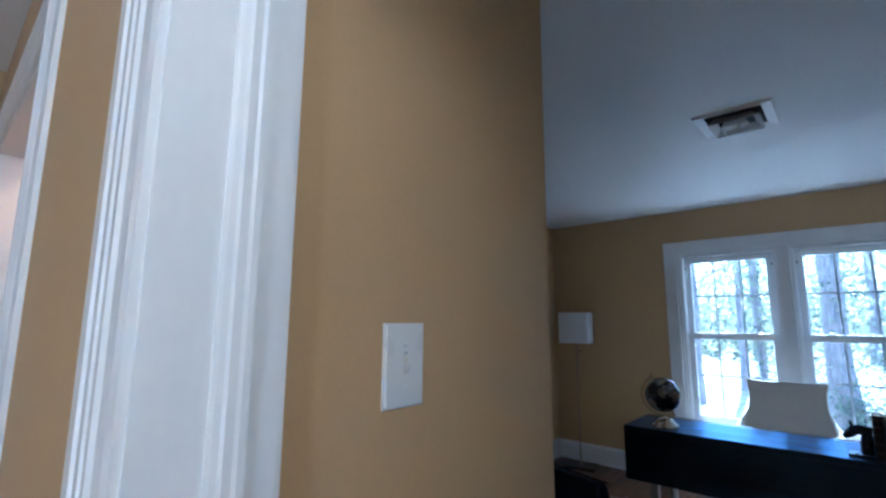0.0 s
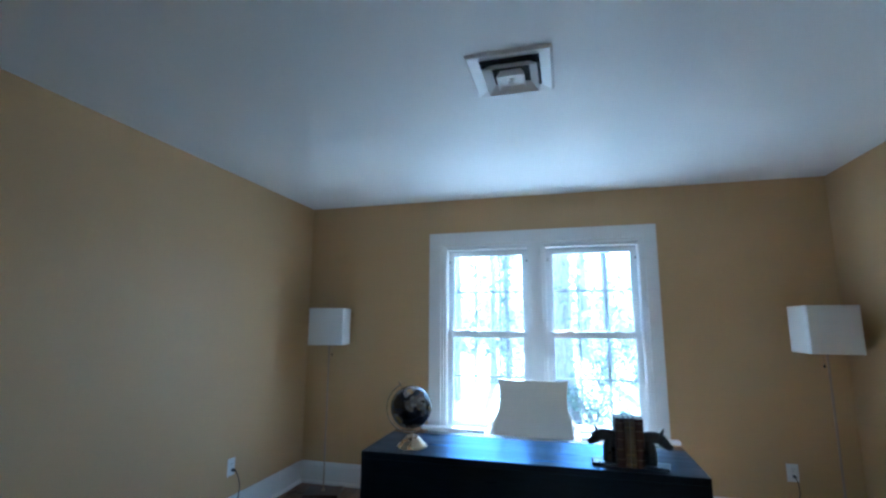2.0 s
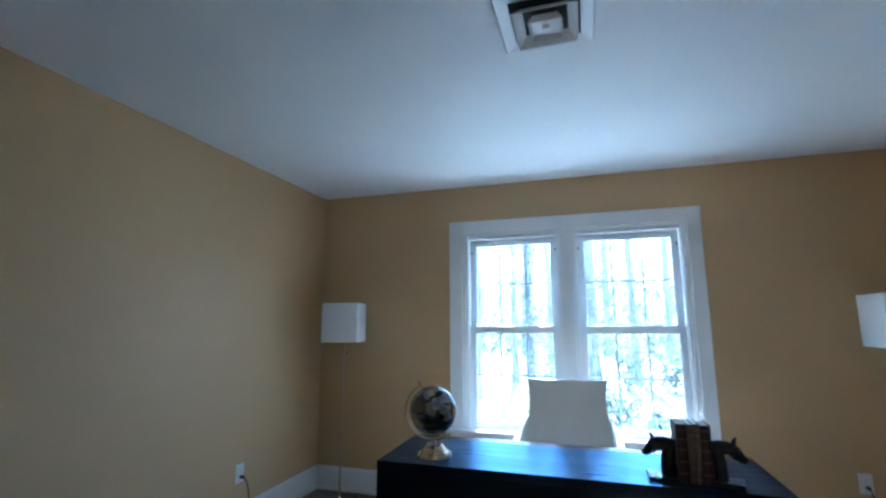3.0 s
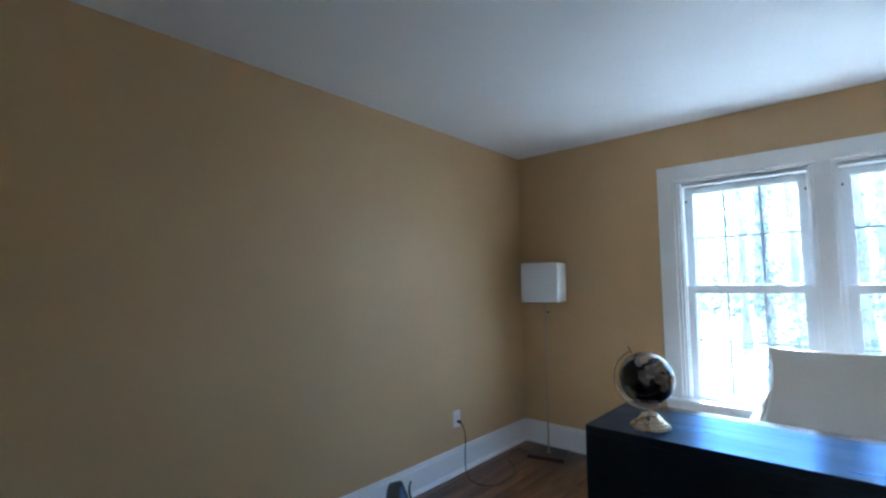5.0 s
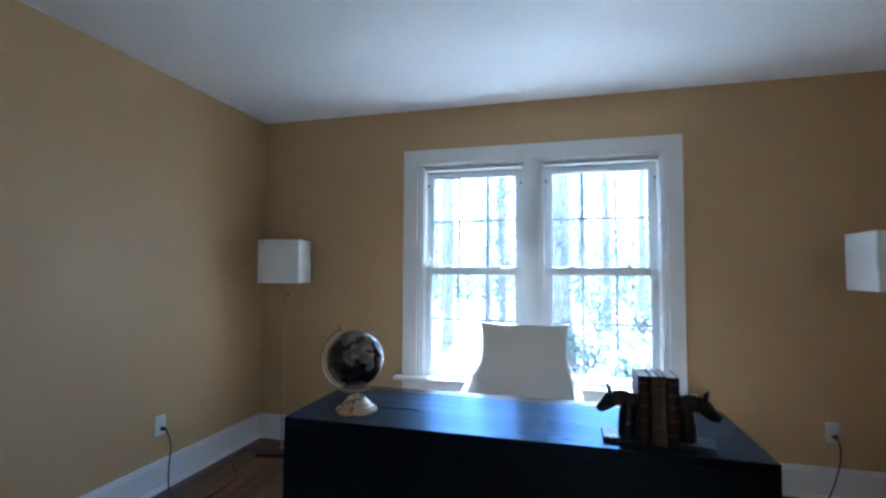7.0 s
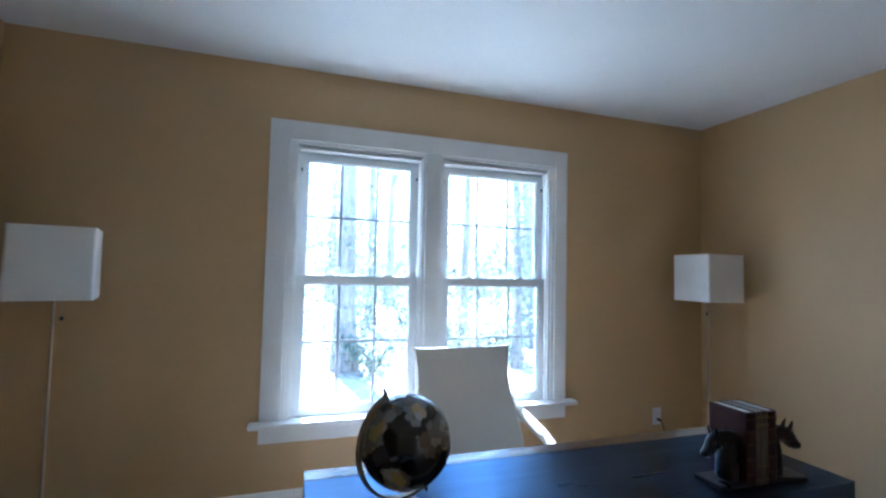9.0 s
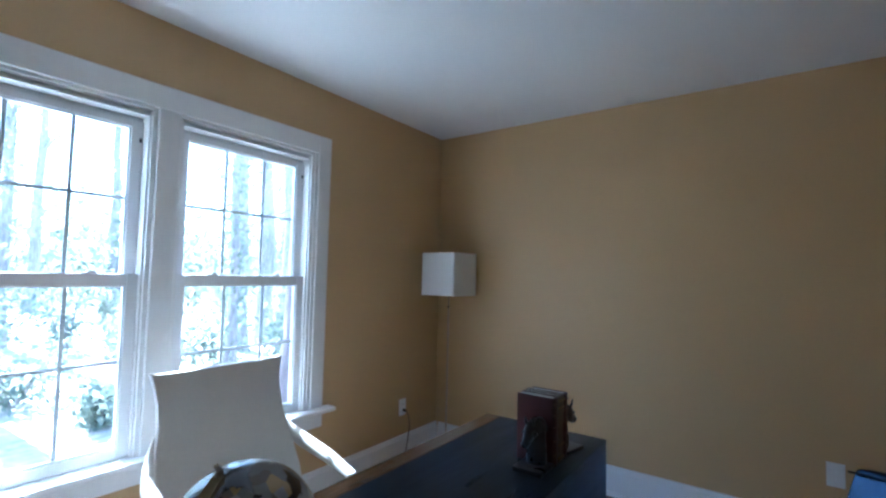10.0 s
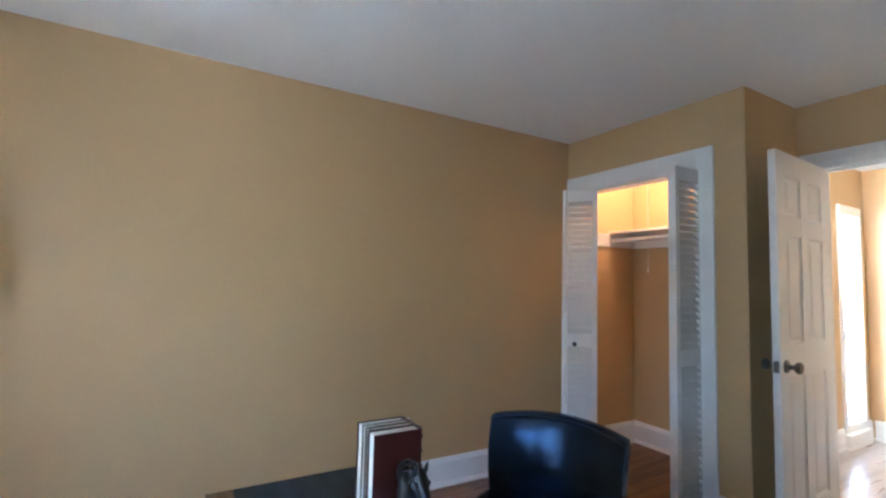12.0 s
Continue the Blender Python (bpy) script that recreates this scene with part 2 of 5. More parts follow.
def soft_box(bm, x0, x1, y0, y1, z0, z1, r=0.004, seg=2):
    v = box(bm, x0, x1, y0, y1, z0, z1)
    edges = {e for q in v for e in q.link_edges}
    bmesh.ops.bevel(bm, geom=list(edges), offset=r, segments=seg, affect="EDGES", profile=0.5)


def lathe(bm, outline, steps=32, center=(0, 0), squash=(1, 1)):
    rings = []
    for r, z in outline:
        if r < 1e-5:
            rings.append([bm.verts.new((center[0], center[1], z))])
        else:
            rings.append([bm.verts.new((center[0] + squash[0] * r * math.cos(a), center[1] + squash[1] * r * math.sin(a), z)) for a in (2 * math.pi * k / steps for k in range(steps))])
    for a, b in zip(rings, rings[1:]):
        for k in range(steps):
            j = (k + 1) % steps
            if len(a) == 1 and len(b) > 1:
                bm.faces.new((a[0], b[j], b[k]))
            elif len(b) == 1 and len(a) > 1:
                bm.faces.new((a[k], a[j], b[0]))
            elif len(a) > 1:
                bm.faces.new((a[k], a[j], b[j], b[k]))


def tube(bm, points, radii, steps=10, squash=1.0, up=(0, 0, 1)):
    """A tube along points with a radius, or a pair of half widths, at each."""
    rings = []
    pts = [Vector(p) for p in points]
    for i, p in enumerate(pts):
        d = (pts[min(i + 1, len(pts) - 1)] - pts[max(i - 1, 0)]).normalized()
        u = Vector(up)
        if abs(d.dot(u)) > 0.97:
            u = Vector((0, 1, 0)) if abs(d.y) < 0.9 else Vector((1, 0, 0))
        s = d.cross(u).normalized()
        w = s.cross(d).normalized()
        r = radii[i] if hasattr(radii, "__len__") else radii
        a, b = r if hasattr(r, "__len__") else (r, r * squash)
        rings.append([bm.verts.new(p + s * a * math.cos(t) + w * b * math.sin(t)) for t in (2 * math.pi * k / steps for k in range(steps))])
    for a, b in zip(rings, rings[1:]):
        for k in range(steps):
            j = (k + 1) % steps
            bm.faces.new((a[k], a[j], b[j], b[k]))
    bm.faces.new(rings[0][::-1])
    bm.faces.new(rings[-1])


def extrude_profile(bm, profile, p0, p1, inward, close=True):
    """Sweeps a closed (distance, height) outline straight from p0 to p1; distance goes along inward."""
    n = Vector((inward[0], inward[1], 0))
    a = [bm.verts.new((p0[0] + n.x * d, p0[1] + n.y * d, z)) for d, z in profile]
    b = [bm.verts.new((p1[0] + n.x * d, p1[1] + n.y * d, z)) for d, z in profile]
    k = len(profile)
    for i in range(k):
        bm.faces.new((a[i], a[(i + 1) % k], b[(i + 1) % k], b[i]))
    bm.faces.new(a[::-1])
    bm.faces.new(b)


def mesh_of(name, bm, mats, smooth=False):
    bmesh.ops.recalc_face_normals(bm, faces=bm.faces)
    me = bpy.data.meshes.new(name)
    if smooth:
        for f in bm.faces:
            f.smooth = True
        for e in bm.edges:
            if len(e.link_faces) == 2 and e.calc_face_angle(0) > 0.7:
                e.smooth = False
    bm.to_mesh(me)
    bm.free()
    for m in mats if isinstance(mats, (list, tuple)) else [mats]:
        me.materials.append(m)
    return me


def part(name, bm, mat, parent=None, label="", smooth=False, kind=""):
    me = bm if isinstance(bm, bpy.types.Mesh) else mesh_of(name, bm, mat, smooth)
    ob = new(name, me)
    ob.parent = parent
    return tagged(ob, label, kind=kind)


def thing(name, place, label, category, group="", kind="", rz=0.0):
    ob = new(name)
    ob.empty_display_size = 0.1
    ob.location = place
    ob.rotation_euler = (0, 0, radians(rz))
    return tagged(ob, label, category, group, kind)


def bm_new():
    return bmesh.new()


def boxes(name, rows, mat, parent=None, label="", kind="", soft=0.0):
    bm = bm_new()
    for r in rows:
        soft_box(bm, *r, r=soft) if soft else box(bm, *r)
    return part(name, bm, mat, parent, label, kind=kind)


# plan, in metres
XW, XE, YN, YC, YS, YA, H = -2.46, 1.74, 4.815, 0.965, 1.03, 0.365, 2.462
XA0, XA1 = -0.475, 0.41
YH = 0.235
HX0, HX1, HY0 = -2.6, 0.80, -1.88
T = 0.14
DX0, DX1, DZ = -0.425, 0.30, 2.05

# walls
WX0, WX1, WZ0, WZ1 = -1.175, 0.475, 0.50, 2.05
boxes("wall_north", [(XW - T, WX0, YN, YN + T, 0, H), (WX1, XE + T, YN, YN + T, 0, H), (WX0, WX1, YN, YN + T, WZ1, H), (WX0, WX1, YN, YN + T, 0, WZ0)], M["wall"], kind="structure", label="tan painted wall around the double window")
boxes("wall_west", [(XW - T, XW, YS - T, YN, 0, H)], M["wall"], kind="structure", label="plain tan painted wall")
boxes("wall_east", [(XE, XE + T, 0.17, YN, 0, H)], M["wall"], kind="structure", label="plain tan painted wall")
boxes("wall_south", [(XW, XA0 - 0.002, YS - 0.1, YS, 0, H)], M["wall"], kind="structure", label="tan wall beside the entry")
boxes("wall_entry_side", [(XA0 - 0.1, XA0, YA, YS, 0, H)], M["wall"], kind="structure", label="tan entry wall with the light switch")
CX0, CX1, CZ = 0.685, 1.70, 2.05
boxes("wall_closet", [(XA1, CX0, YC - 0.11, YC, 0, H), (CX1, XE, YC - 0.11, YC, 0, H), (CX0, CX1, YC - 0.11, YC, CZ, H)], M["wall"], kind="structure", label="tan wall with the closet opening")
boxes("wall_entry_far_side", [(XA1, XA1 + 0.1, YH, YC - 0.11, 0, H)], M["wall"], kind="structure", label="tan wall between the entry and the closet")
boxes("wall_closet_back", [(XA1 + 0.1, XE + T, 0.17 - 0.1, 0.17, 0, H)], M["wall"], kind="structure", label="tan closet back wall")
HC0, HC1 = -2.35, -1.22
boxes("wall_entry", [(HC1, DX0 - 0.02, YH, YA, 0, H), (DX1 + 0.02, XA1, YH, YA, 0, H), (DX0 - 0.02, DX1 + 0.02, YH, YA, DZ + 0.02, H), (HC0, HC1, YH, YA, 2.05, H), (HX0, HC0, YH, YA, 0, H)], M["wall"], kind="structure", label="tan wall with the doorway between room and hall")
boxes("wall_hall_closet", [(HX0, XA0 - 0.1, YS - 0.2, YS - 0.1, 0, H), (XA0 - 0.2, XA0 - 0.1, YA, YS - 0.2, 0, H), (HX0, HX0 + 0.05, YA, YS - 0.2, 0, H)], M["wall"], kind="structure")
boxes("wall_hall_east", [(HX1, HX1 + 0.2, -1.340, 0.17 - 0.1, 0, H), (HX1, HX1 + 0.2, HY0, -1.706, 0, H), (HX1, HX1 + 0.2, -1.706, -1.340, 2.006, H), (HX1, HX1 + 0.2, -1.706, -1.340, 0, 0.194)], M["wall"], kind="structure")
boxes("wall_hall_south", [(HX0 - T, HX1 + 0.2, HY0 - T, HY0, 0, H)], M["wall"], kind="structure")
boxes("wall_hall_west", [(HX0 - T, HX0, HY0, YA, 0, H)], M["wall"], kind="structure")
boxes("ceiling", [(XW - T, XE + T, 0.17 - 0.1, YN + T, H, H + 0.15)], M["ceiling"], kind="structure", label="smooth white painted ceiling")
boxes("ceiling_hall", [(HX0 - T, HX1 + 0.3, HY0 - T, 0.068, H, H + 0.15), (HX0 - T, XW - T, 0.068, YS, H, H + 0.15)], M["ceiling"], kind="structure")
boxes("subfloor", [(HX0 - T, XE + T, HY0 - T, YN + T, -0.12, -0.012)], M["gap"], kind="structure")


# doorway and trims
def casing(name, rows, label=""):
    """Flat casing with a raised back band and beaded inner edge; rows are pieces (x0, x1, y0, y1, z0, z1)."""
    return boxes(name, rows, M["trim"], kind="structure", label=label, soft=0.004)


BASE = [(0, 0), (0.03, 0), (0.03, 0.012), (0.024, 0.022), (0.016, 0.026), (0.016, 0.150), (0.012, 0.158), (0.010, 0.172), (0.005, 0.178), (0, 0.178)]


def baseboard(p0, p1, inward):
    bm = bm_new()
    extrude_profile(bm, BASE, p0, p1, inward)
    return part("baseboard", bm, M["trim"], kind="structure", label="tall white baseboard with a moulded cap")


baseboard((XW, YN), (XE, YN), (0, -1))
baseboard((XW, YS), (XW, YN - 0.0305), (1, 0))
baseboard((XE, YC), (XE, YN - 0.0305), (-1, 0))
baseboard((XW + 0.0305, YS), (XA0, YS), (0, 1))
baseboard((XA0, YA + 0.03), (XA0, YS), (1, 0))
baseboard((XA1, YC), (0.58, YC), (0, 1))
baseboard((XA1, YA + 0.03), (XA1, YC), (-1, 0))
baseboard((XA1 + 0.1, 0.17), (XE, 0.17), (0, 1))
baseboard((XE, 0.2005), (XE, YC - 0.11), (-1, 0))
baseboard((XA1 + 0.1, 0.2005), (XA1 + 0.1, YC - 0.11), (1, 0))
baseboard((HX1, HY0), (HX1, -1.75), (-1, 0))
baseboard((HX0, HY0), (HX1 - 0.0305, HY0), (0, 1))
baseboard((HX1, -1.29), (HX1, 0.07), (-1, 0))
baseboard((HC1 + 0.1, YH), (DX0 - 0.12, YH), (0, -1))


def fluted(name, x0, x1, z0, z1, y, out, vertical=True, deep=1.0):
    """A moulded casing board on a wall of constant y, facing out (+1 or -1)."""
    bm = bm_new()
    w = x1 - x0 if vertical else z1 - z0
    prof = [(0, 0), (0.020, 0), (0.020, 0.22), (0.015, 0.25), (0.018, 0.30), (0.018, 0.42), (0.014, 0.45), (0.017, 0.52), (0.017, 0.62), (0.013, 0.66), (0.013, 0.9), (0.010, 1), (0, 1)]
    prof = [(d * deep, u) for d, u in prof]
    n = len(prof)
    a, b = [], []
    for d, u in prof:
        if vertical:
            a.append(bm.verts.new((x0 + u * w, y + out * d, z0)))
            b.append(bm.verts.new((x0 + u * w, y + out * d, z1)))
        else:
            a.append(bm.verts.new((x0, y + out * d, z1 - u * w)))
            b.append(bm.verts.new((x1, y + out * d, z1 - u * w)))
    for i in range(n):
        bm.faces.new((a[i], a[(i + 1) % n], b[(i + 1) % n], b[i]))
    bm.faces.new(a[::-1])
    bm.faces.new(b)
    return part(name, bm, M["trim"], kind="structure", label="white moulded door casing")


# entry doorway
fluted("trim", DX0 - 0.005, DX0 - 0.05 + 0.001, 0, DZ + 0.1, YA, 1, deep=0.5)
fluted("trim", DX1 + 0.095, DX1 + 0.005, 0, DZ + 0.1, YA, 1, deep=0.5)
fluted("trim", DX0 - 0.105, DX0 - 0.004, 0, DZ, YH, -1)
fluted("trim", DX1 + 0.005, DX1 + 0.115, 0, DZ, YH, -1)
fluted("trim", DX0 - 0.05, DX1 + 0.095, DZ + 0.003, DZ + 0.1, YA + 0.001, 1, vertical=False, deep=0.6)
fluted("trim", DX0 - 0.105, DX1 + 0.115, DZ + 0.003, DZ + 0.11, YH, -1, vertical=False)
boxes("door_jamb", [(DX0 - 0.02, DX0, YH - 0.002, YA + 0.002, 0, DZ), (DX1, DX1 + 0.02, YH - 0.002, YA + 0.002, 0, DZ), (DX0 - 0.02, DX1 + 0.02, YH - 0.002, YA + 0.002, DZ, DZ + 0.019),
                     (DX1 - 0.013, DX1 - 0.0005, YA - 0.075, YA - 0.04, 0, DZ - 0.012), (DX0 + 0.0005, DX1 - 0.0005, YA - 0.075, YA - 0.04, DZ - 0.012, DZ - 0.0005)],
      M["trim"], kind="structure", label="white painted door jamb with stop")


bm = bm_new()
outline = [(0.0003, -0.070), (0.004, -0.070), (0.006, -0.066), (0.0075, -0.060), (0.0105, -0.057), (0.0105, -0.048), (0.012, -0.044), (0.012, -0.036), (0.0003, -0.036)]
lo = [bm.verts.new((DX0 + d, YA + y, 0)) for d, y in outline]
hi = [bm.verts.new((DX0 + d, YA + y, DZ - 0.0125)) for d, y in outline]
for k in range(len(outline)):
    bm.faces.new((lo[k], lo[(k + 1) % len(outline)], hi[(k + 1) % len(outline)], hi[k]))
bm.faces.new(lo[::-1])
bm.faces.new(hi)
part("door_stop", bm, M["trim"], kind="structure", label="white moulded door stop")


def panel_door(name, w, h, t):
    """Six-panel door leaf; the hinge edge is at x = 0, the faces at y = 0 and y = t."""
    d = thing(name, (0, 0, 0), "", "door", kind="structure")
    st, mid = 0.105, 0.10
    pw = (w - 2 * st - mid) / 2
    rails = [(0, 0.22), (0.88, 1.04), (1.60, 1.70), (h - 0.12, h)]
    bm = bm_new()
    for x0, x1 in ((0, st), (w - st, w), (st + pw, st + pw + mid)):
        box(bm, x0, x1, 0, t, 0, h)
    for z0, z1 in rails:
        for x0 in (st, st + pw + mid):
            box(bm, x0, x0 + pw, 0.0003, t - 0.0003, z0, z1)
    part("door_frame", bm, M["trim"], d)
    for (a, b), (c, e) in zip(rails, rails[1:]):
        for x0 in (st, st + pw + mid):
            bm = bm_new()
            z0, z1, x1 = b, c, x0 + pw
            for y0, yf in ((0.011, 0.004), (t - 0.011, t - 0.004)):
                lo = [(x0, z0), (x1, z0), (x1, z1), (x0, z1)]
                m1 = [(x0 + 0.014, z0 + 0.014), (x1 - 0.014, z0 + 0.014), (x1 - 0.014, z1 - 0.014), (x0 + 0.014, z1 - 0.014)]
                m2 = [(x0 + 0.042, z0 + 0.042), (x1 - 0.042, z0 + 0.042), (x1 - 0.042, z1 - 0.042), (x0 + 0.042, z1 - 0.042)]
                e0 = [bm.verts.new((x, yf if yf < t / 2 else yf, z)) for x, z in lo]
                e1 = [bm.verts.new((x, y0, z)) for x, z in m1]
                e2 = [bm.verts.new((x, yf, z)) for x, z in m2]
                for p, q in ((e0, e1), (e1, e2)):
                    for k in range(4):
                        bm.faces.new((p[k], p[(k + 1) % 4], q[(k + 1) % 4], q[k]))
                bm.faces.new(e2)
            part("door_panel", bm, M["trim"], d)
    for side, y in ((-1, 0), (1, t)):
        k = bm_new()
        lathe(k, [(0, 0), (0.032, 0), (0.033, 0.004), (0.028, 0.010), (0.013, 0.013), (0.011, 0.030), (0.018, 0.038), (0.027, 0.045), (0.029, 0.056), (0.025, 0.066), (0.012, 0.071), (0, 0.072)], 24)
        bmesh.ops.transform(k, matrix=Matrix.Translation((w - 0.065, y, 0.935)) @ Matrix.Rotation(radians(-90 * side), 4, "X"), verts=k.verts)
        part("door_knob", k, M["nickel"], d, "satin nickel door knob with round rose", smooth=True)
    boxes("latch_plate", [(w - 0.001, w + 0.0015, t / 2 - 0.012, t / 2 + 0.012, 0.907, 0.963)], M["nickel"], d, "metal latch plate")
    for z in (0.2, 1.0, 1.8):
        hb = bm_new()
        lathe(hb, [(0, z), (0.006, z), (0.006, z + 0.09), (0, z + 0.09)], 10, center=(-0.004, -0.004))
        part("hinge", hb, M["nickel"], d, smooth=True)
    return d


door = panel_door("door_1", 0.70, 2.03, 0.035)
tagged(door, "white painted six-panel door standing open against the entry wall")
door.matrix_world = pose(0.297, 0.372, 0.012, 0, 0, 93.5)

# hall closet opening, seen past the doorway
fluted("trim", HC1 + 0.001, HC1 + 0.1, 0, 2.15, YH, -1)
fluted("trim", HC0 - 0.1, HC0 - 0.001, 0, 2.15, YH, -1)
fluted("trim", HC0, HC1, 2.053, 2.15, YH, -1, vertical=False)
boxes("closet_jamb", [(HC1 - 0.018, HC1 - 0.0005, YH - 0.002, YA + 0.002, 0, 2.03), (HC0, HC0 + 0.018, YH - 0.002, YA + 0.002, 0, 2.03), (HC0, HC1, YH - 0.002, YA + 0.002, 2.03, 2.049)], M["trim"], kind="structure")
sh = thing("closet_shelf", (0, 0, 0), "white painted closet shelf on a cleat", "shelf")
boxes("board", [(HX0 + 0.05, XA0 - 0.2, 0.58, YS - 0.2, 1.74, 1.76)], M["trim"], sh, soft=0.002)
boxes("cleat", [(HX0 + 0.05, XA0 - 0.2, YS - 0.22, YS - 0.2, 1.65, 1.739)], M["trim"], sh)
br = thing("shelf_bracket", (-1.75, 0, 0), "white steel rod bracket with bright screws", "bracket")
boxes("arm", [(-0.012, 0.012, 0.6, YS - 0.222, 1.722, 1.738)], M["vent"], br)
bm = bm_new()
tube(bm, [(0, 0.62, 1.72), (0, YS - 0.225, 1.5)], 0.008, 8)
part("strut", bm, M["steel"], br, smooth=True)

# sidelight in the hall
sl = tagged(new("window_2"), "tall narrow white sidelight with five panes", kind="structure")
boxes("window_frame", [(HX1 - 0.022, HX1 + 0.08, -1.345, -1.335 + 0.04, 0.13, 2.09), (HX1 - 0.022, HX1 + 0.08, -1.75, -1.70, 0.13, 2.09), (HX1 - 0.022, HX1 + 0.08, -1.70, -1.345, 2.0, 2.09), (HX1 - 0.022, HX1 + 0.08, -1.70, -1.345, 0.13, 0.2),
                        (HX1 + 0.02, HX1 + 0.08, -1.385, -1.3455, 0.2, 2.0), (HX1 + 0.02, HX1 + 0.08, -1.6995, -1.66, 0.2, 2.0)], M["trim"], sl, soft=0.003)
for k in range(1, 5):
    z = 0.2 + 1.8 * k / 5
    boxes("glazing_bar", [(HX1 + 0.03, HX1 + 0.07, -1.66, -1.385, z - 0.017, z + 0.017)], M["trim"], sl)
for k in range(5):
    z = 0.2 + 1.8 * k / 5
    pane = boxes("pane", [(HX1 + 0.048, HX1 + 0.052, -1.66, -1.385, z + 0.017, z + 0.343)], M["glass"], sl)
    pane.visible_shadow = False
cr = thing("plinth_block", (0, 0, 0), "white plinth block at the foot of the sidelight casing", "trim")
boxes("block", [(HX1 - 0.05, HX1 - 0.0005, -1.755, -1.29, 0.0, 0.128)], M["trim"], cr, soft=0.004)

# main window
win = tagged(new("window_1"), "white double window with two double-hung sashes and grilles", kind="structure")
CW = 0.098
YC0 = YN - 0.020
OX0, OX1, OZ1, OZ0 = -1.285, 0.568, 2.162, 0.545
LX = [(-1.127, -0.435), (-0.286, 0.427)]
HZ = 2.012
# flat outer casing, raised stepped rim inside it
boxes("casing", [(OX0, LX[0][0] - 0.052, YC0, YN, OZ0, OZ1), (LX[1][1] + 0.052, OX1, YC0, YN, OZ0, OZ1), (LX[0][0] - 0.052, LX[1][1] + 0.052, YC0, YN, HZ + 0.045, OZ1),
                 (LX[0][1] + 0.03, LX[1][0] - 0.03, YC0, YN, OZ0, HZ + 0.045)], M["trim"], win, soft=0.003)
rim = []
for a, b in LX:
    for x0, x1 in ((a - 0.052, a - 0.030), (b + 0.030 if b < 0 else b + 0.030, b + 0.052)):
        if b < 0 and x0 > b or a > -0.3 and x0 < a:
            continue
        rim.append((x0, x1, YN - 0.012, YN + 0.0, OZ0, HZ + 0.045))
    rim.append((a - 0.03, a - 0.010, YN - 0.006, YN + 0.03, OZ0, HZ + 0.028))
    rim.append((b + 0.010, b + 0.03, YN - 0.006, YN + 0.03, OZ0, HZ + 0.028))
    rim.append((a - 0.010, a, YN + 0.006, YN + 0.09, OZ0, HZ + 0.010))
    rim.append((b, b + 0.010, YN + 0.006, YN + 0.09, OZ0, HZ + 0.010))
    rim.append((a - 0.03, b + 0.03, YN - 0.006, YN + 0.03, HZ + 0.0285, HZ + 0.044))
    rim.append((a - 0.0095, b + 0.0095, YN + 0.006, YN + 0.09, HZ, HZ + 0.0095))
rim.append((LX[0][1] + 0.0305, LX[1][0] - 0.0305, YN, YN + 0.09, OZ0, HZ + 0.04))
boxes("window_frame", rim, M["trim"], win, soft=0.0025)
boxes("outer_frame", [(WX0 - 0.002, LX[0][0] - 0.011, YN + 0.031, YN + 0.11, WZ0, HZ + 0.03), (LX[1][1] + 0.011, WX1 + 0.002, YN + 0.031, YN + 0.11, WZ0, HZ + 0.03), (LX[0][0] - 0.011, LX[1][1] + 0.011, YN + 0.031, YN + 0.11, HZ + 0.010, WZ1 + 0.002), (WX0, WX1, YN + 0.091, YN + 0.14, WZ0, 0.547)], M["vinyl"], win)
boxes("stool", [(-1.335, 0.625, YN - 0.075, YN + 0.0, 0.520, 0.5445), (-1.16, 0.46, YN + 0.0005, YN + 0.09, 0.520, 0.5445)], M["trim"], win, "white window stool with rounded nosing", soft=0.005)
boxes("apron", [(-1.285, 0.568, YN - 0.019, YN, 0.430, 0.5195)], M["trim"], win, "white window apron", soft=0.003)
boxes("stool_moulding", [(-1.285, 0.568, YN - 0.034, YN - 0.0195, 0.502, 0.5195)], M["trim"], win, soft=0.004)


def sash(a, b, z0, z1, y, side, bottom, top, glass_z, grille_x, grille_z):
    """One sash: a frame, its pane and the grille bars within."""
    gx0, gx1 = a + side, b - side
    g0, g1 = glass_z
    s = boxes("sash", [(a, gx0, y, y + 0.032, z0, z1), (gx1, b, y, y + 0.032, z0, z1), (gx0, gx1, y, y + 0.032, z0, g0), (gx0, gx1, y, y + 0.032, g1, z1),
                       (gx0, gx0 + 0.008, y + 0.008, y + 0.0315, g0, g1), (gx1 - 0.008, gx1, y + 0.008, y + 0.0315, g0, g1), (gx0 + 0.008, gx1 - 0.008, y + 0.008, y + 0.0315, g0, g0 + 0.008), (gx0 + 0.008, gx1 - 0.008, y + 0.008, y + 0.0315, g1 - 0.008, g1)],
               M["vinyl"], win, soft=0.002)
    p = boxes("pane", [(gx0 + 0.002, gx1 - 0.002, y + 0.014, y + 0.017, g0 + 0.002, g1 - 0.002)], M["glass"], s)
    p.visible_shadow = False
    for x in grille_x:
        boxes("grille_bar", [(x - 0.007, x + 0.007, y + 0.018, y + 0.023, g0, g1)], M["grille"], s)
    boxes("grille_bar", [(gx0, gx1, y + 0.0195, y + 0.0245, grille_z - 0.007, grille_z + 0.007)], M["grille"], s)
    return s


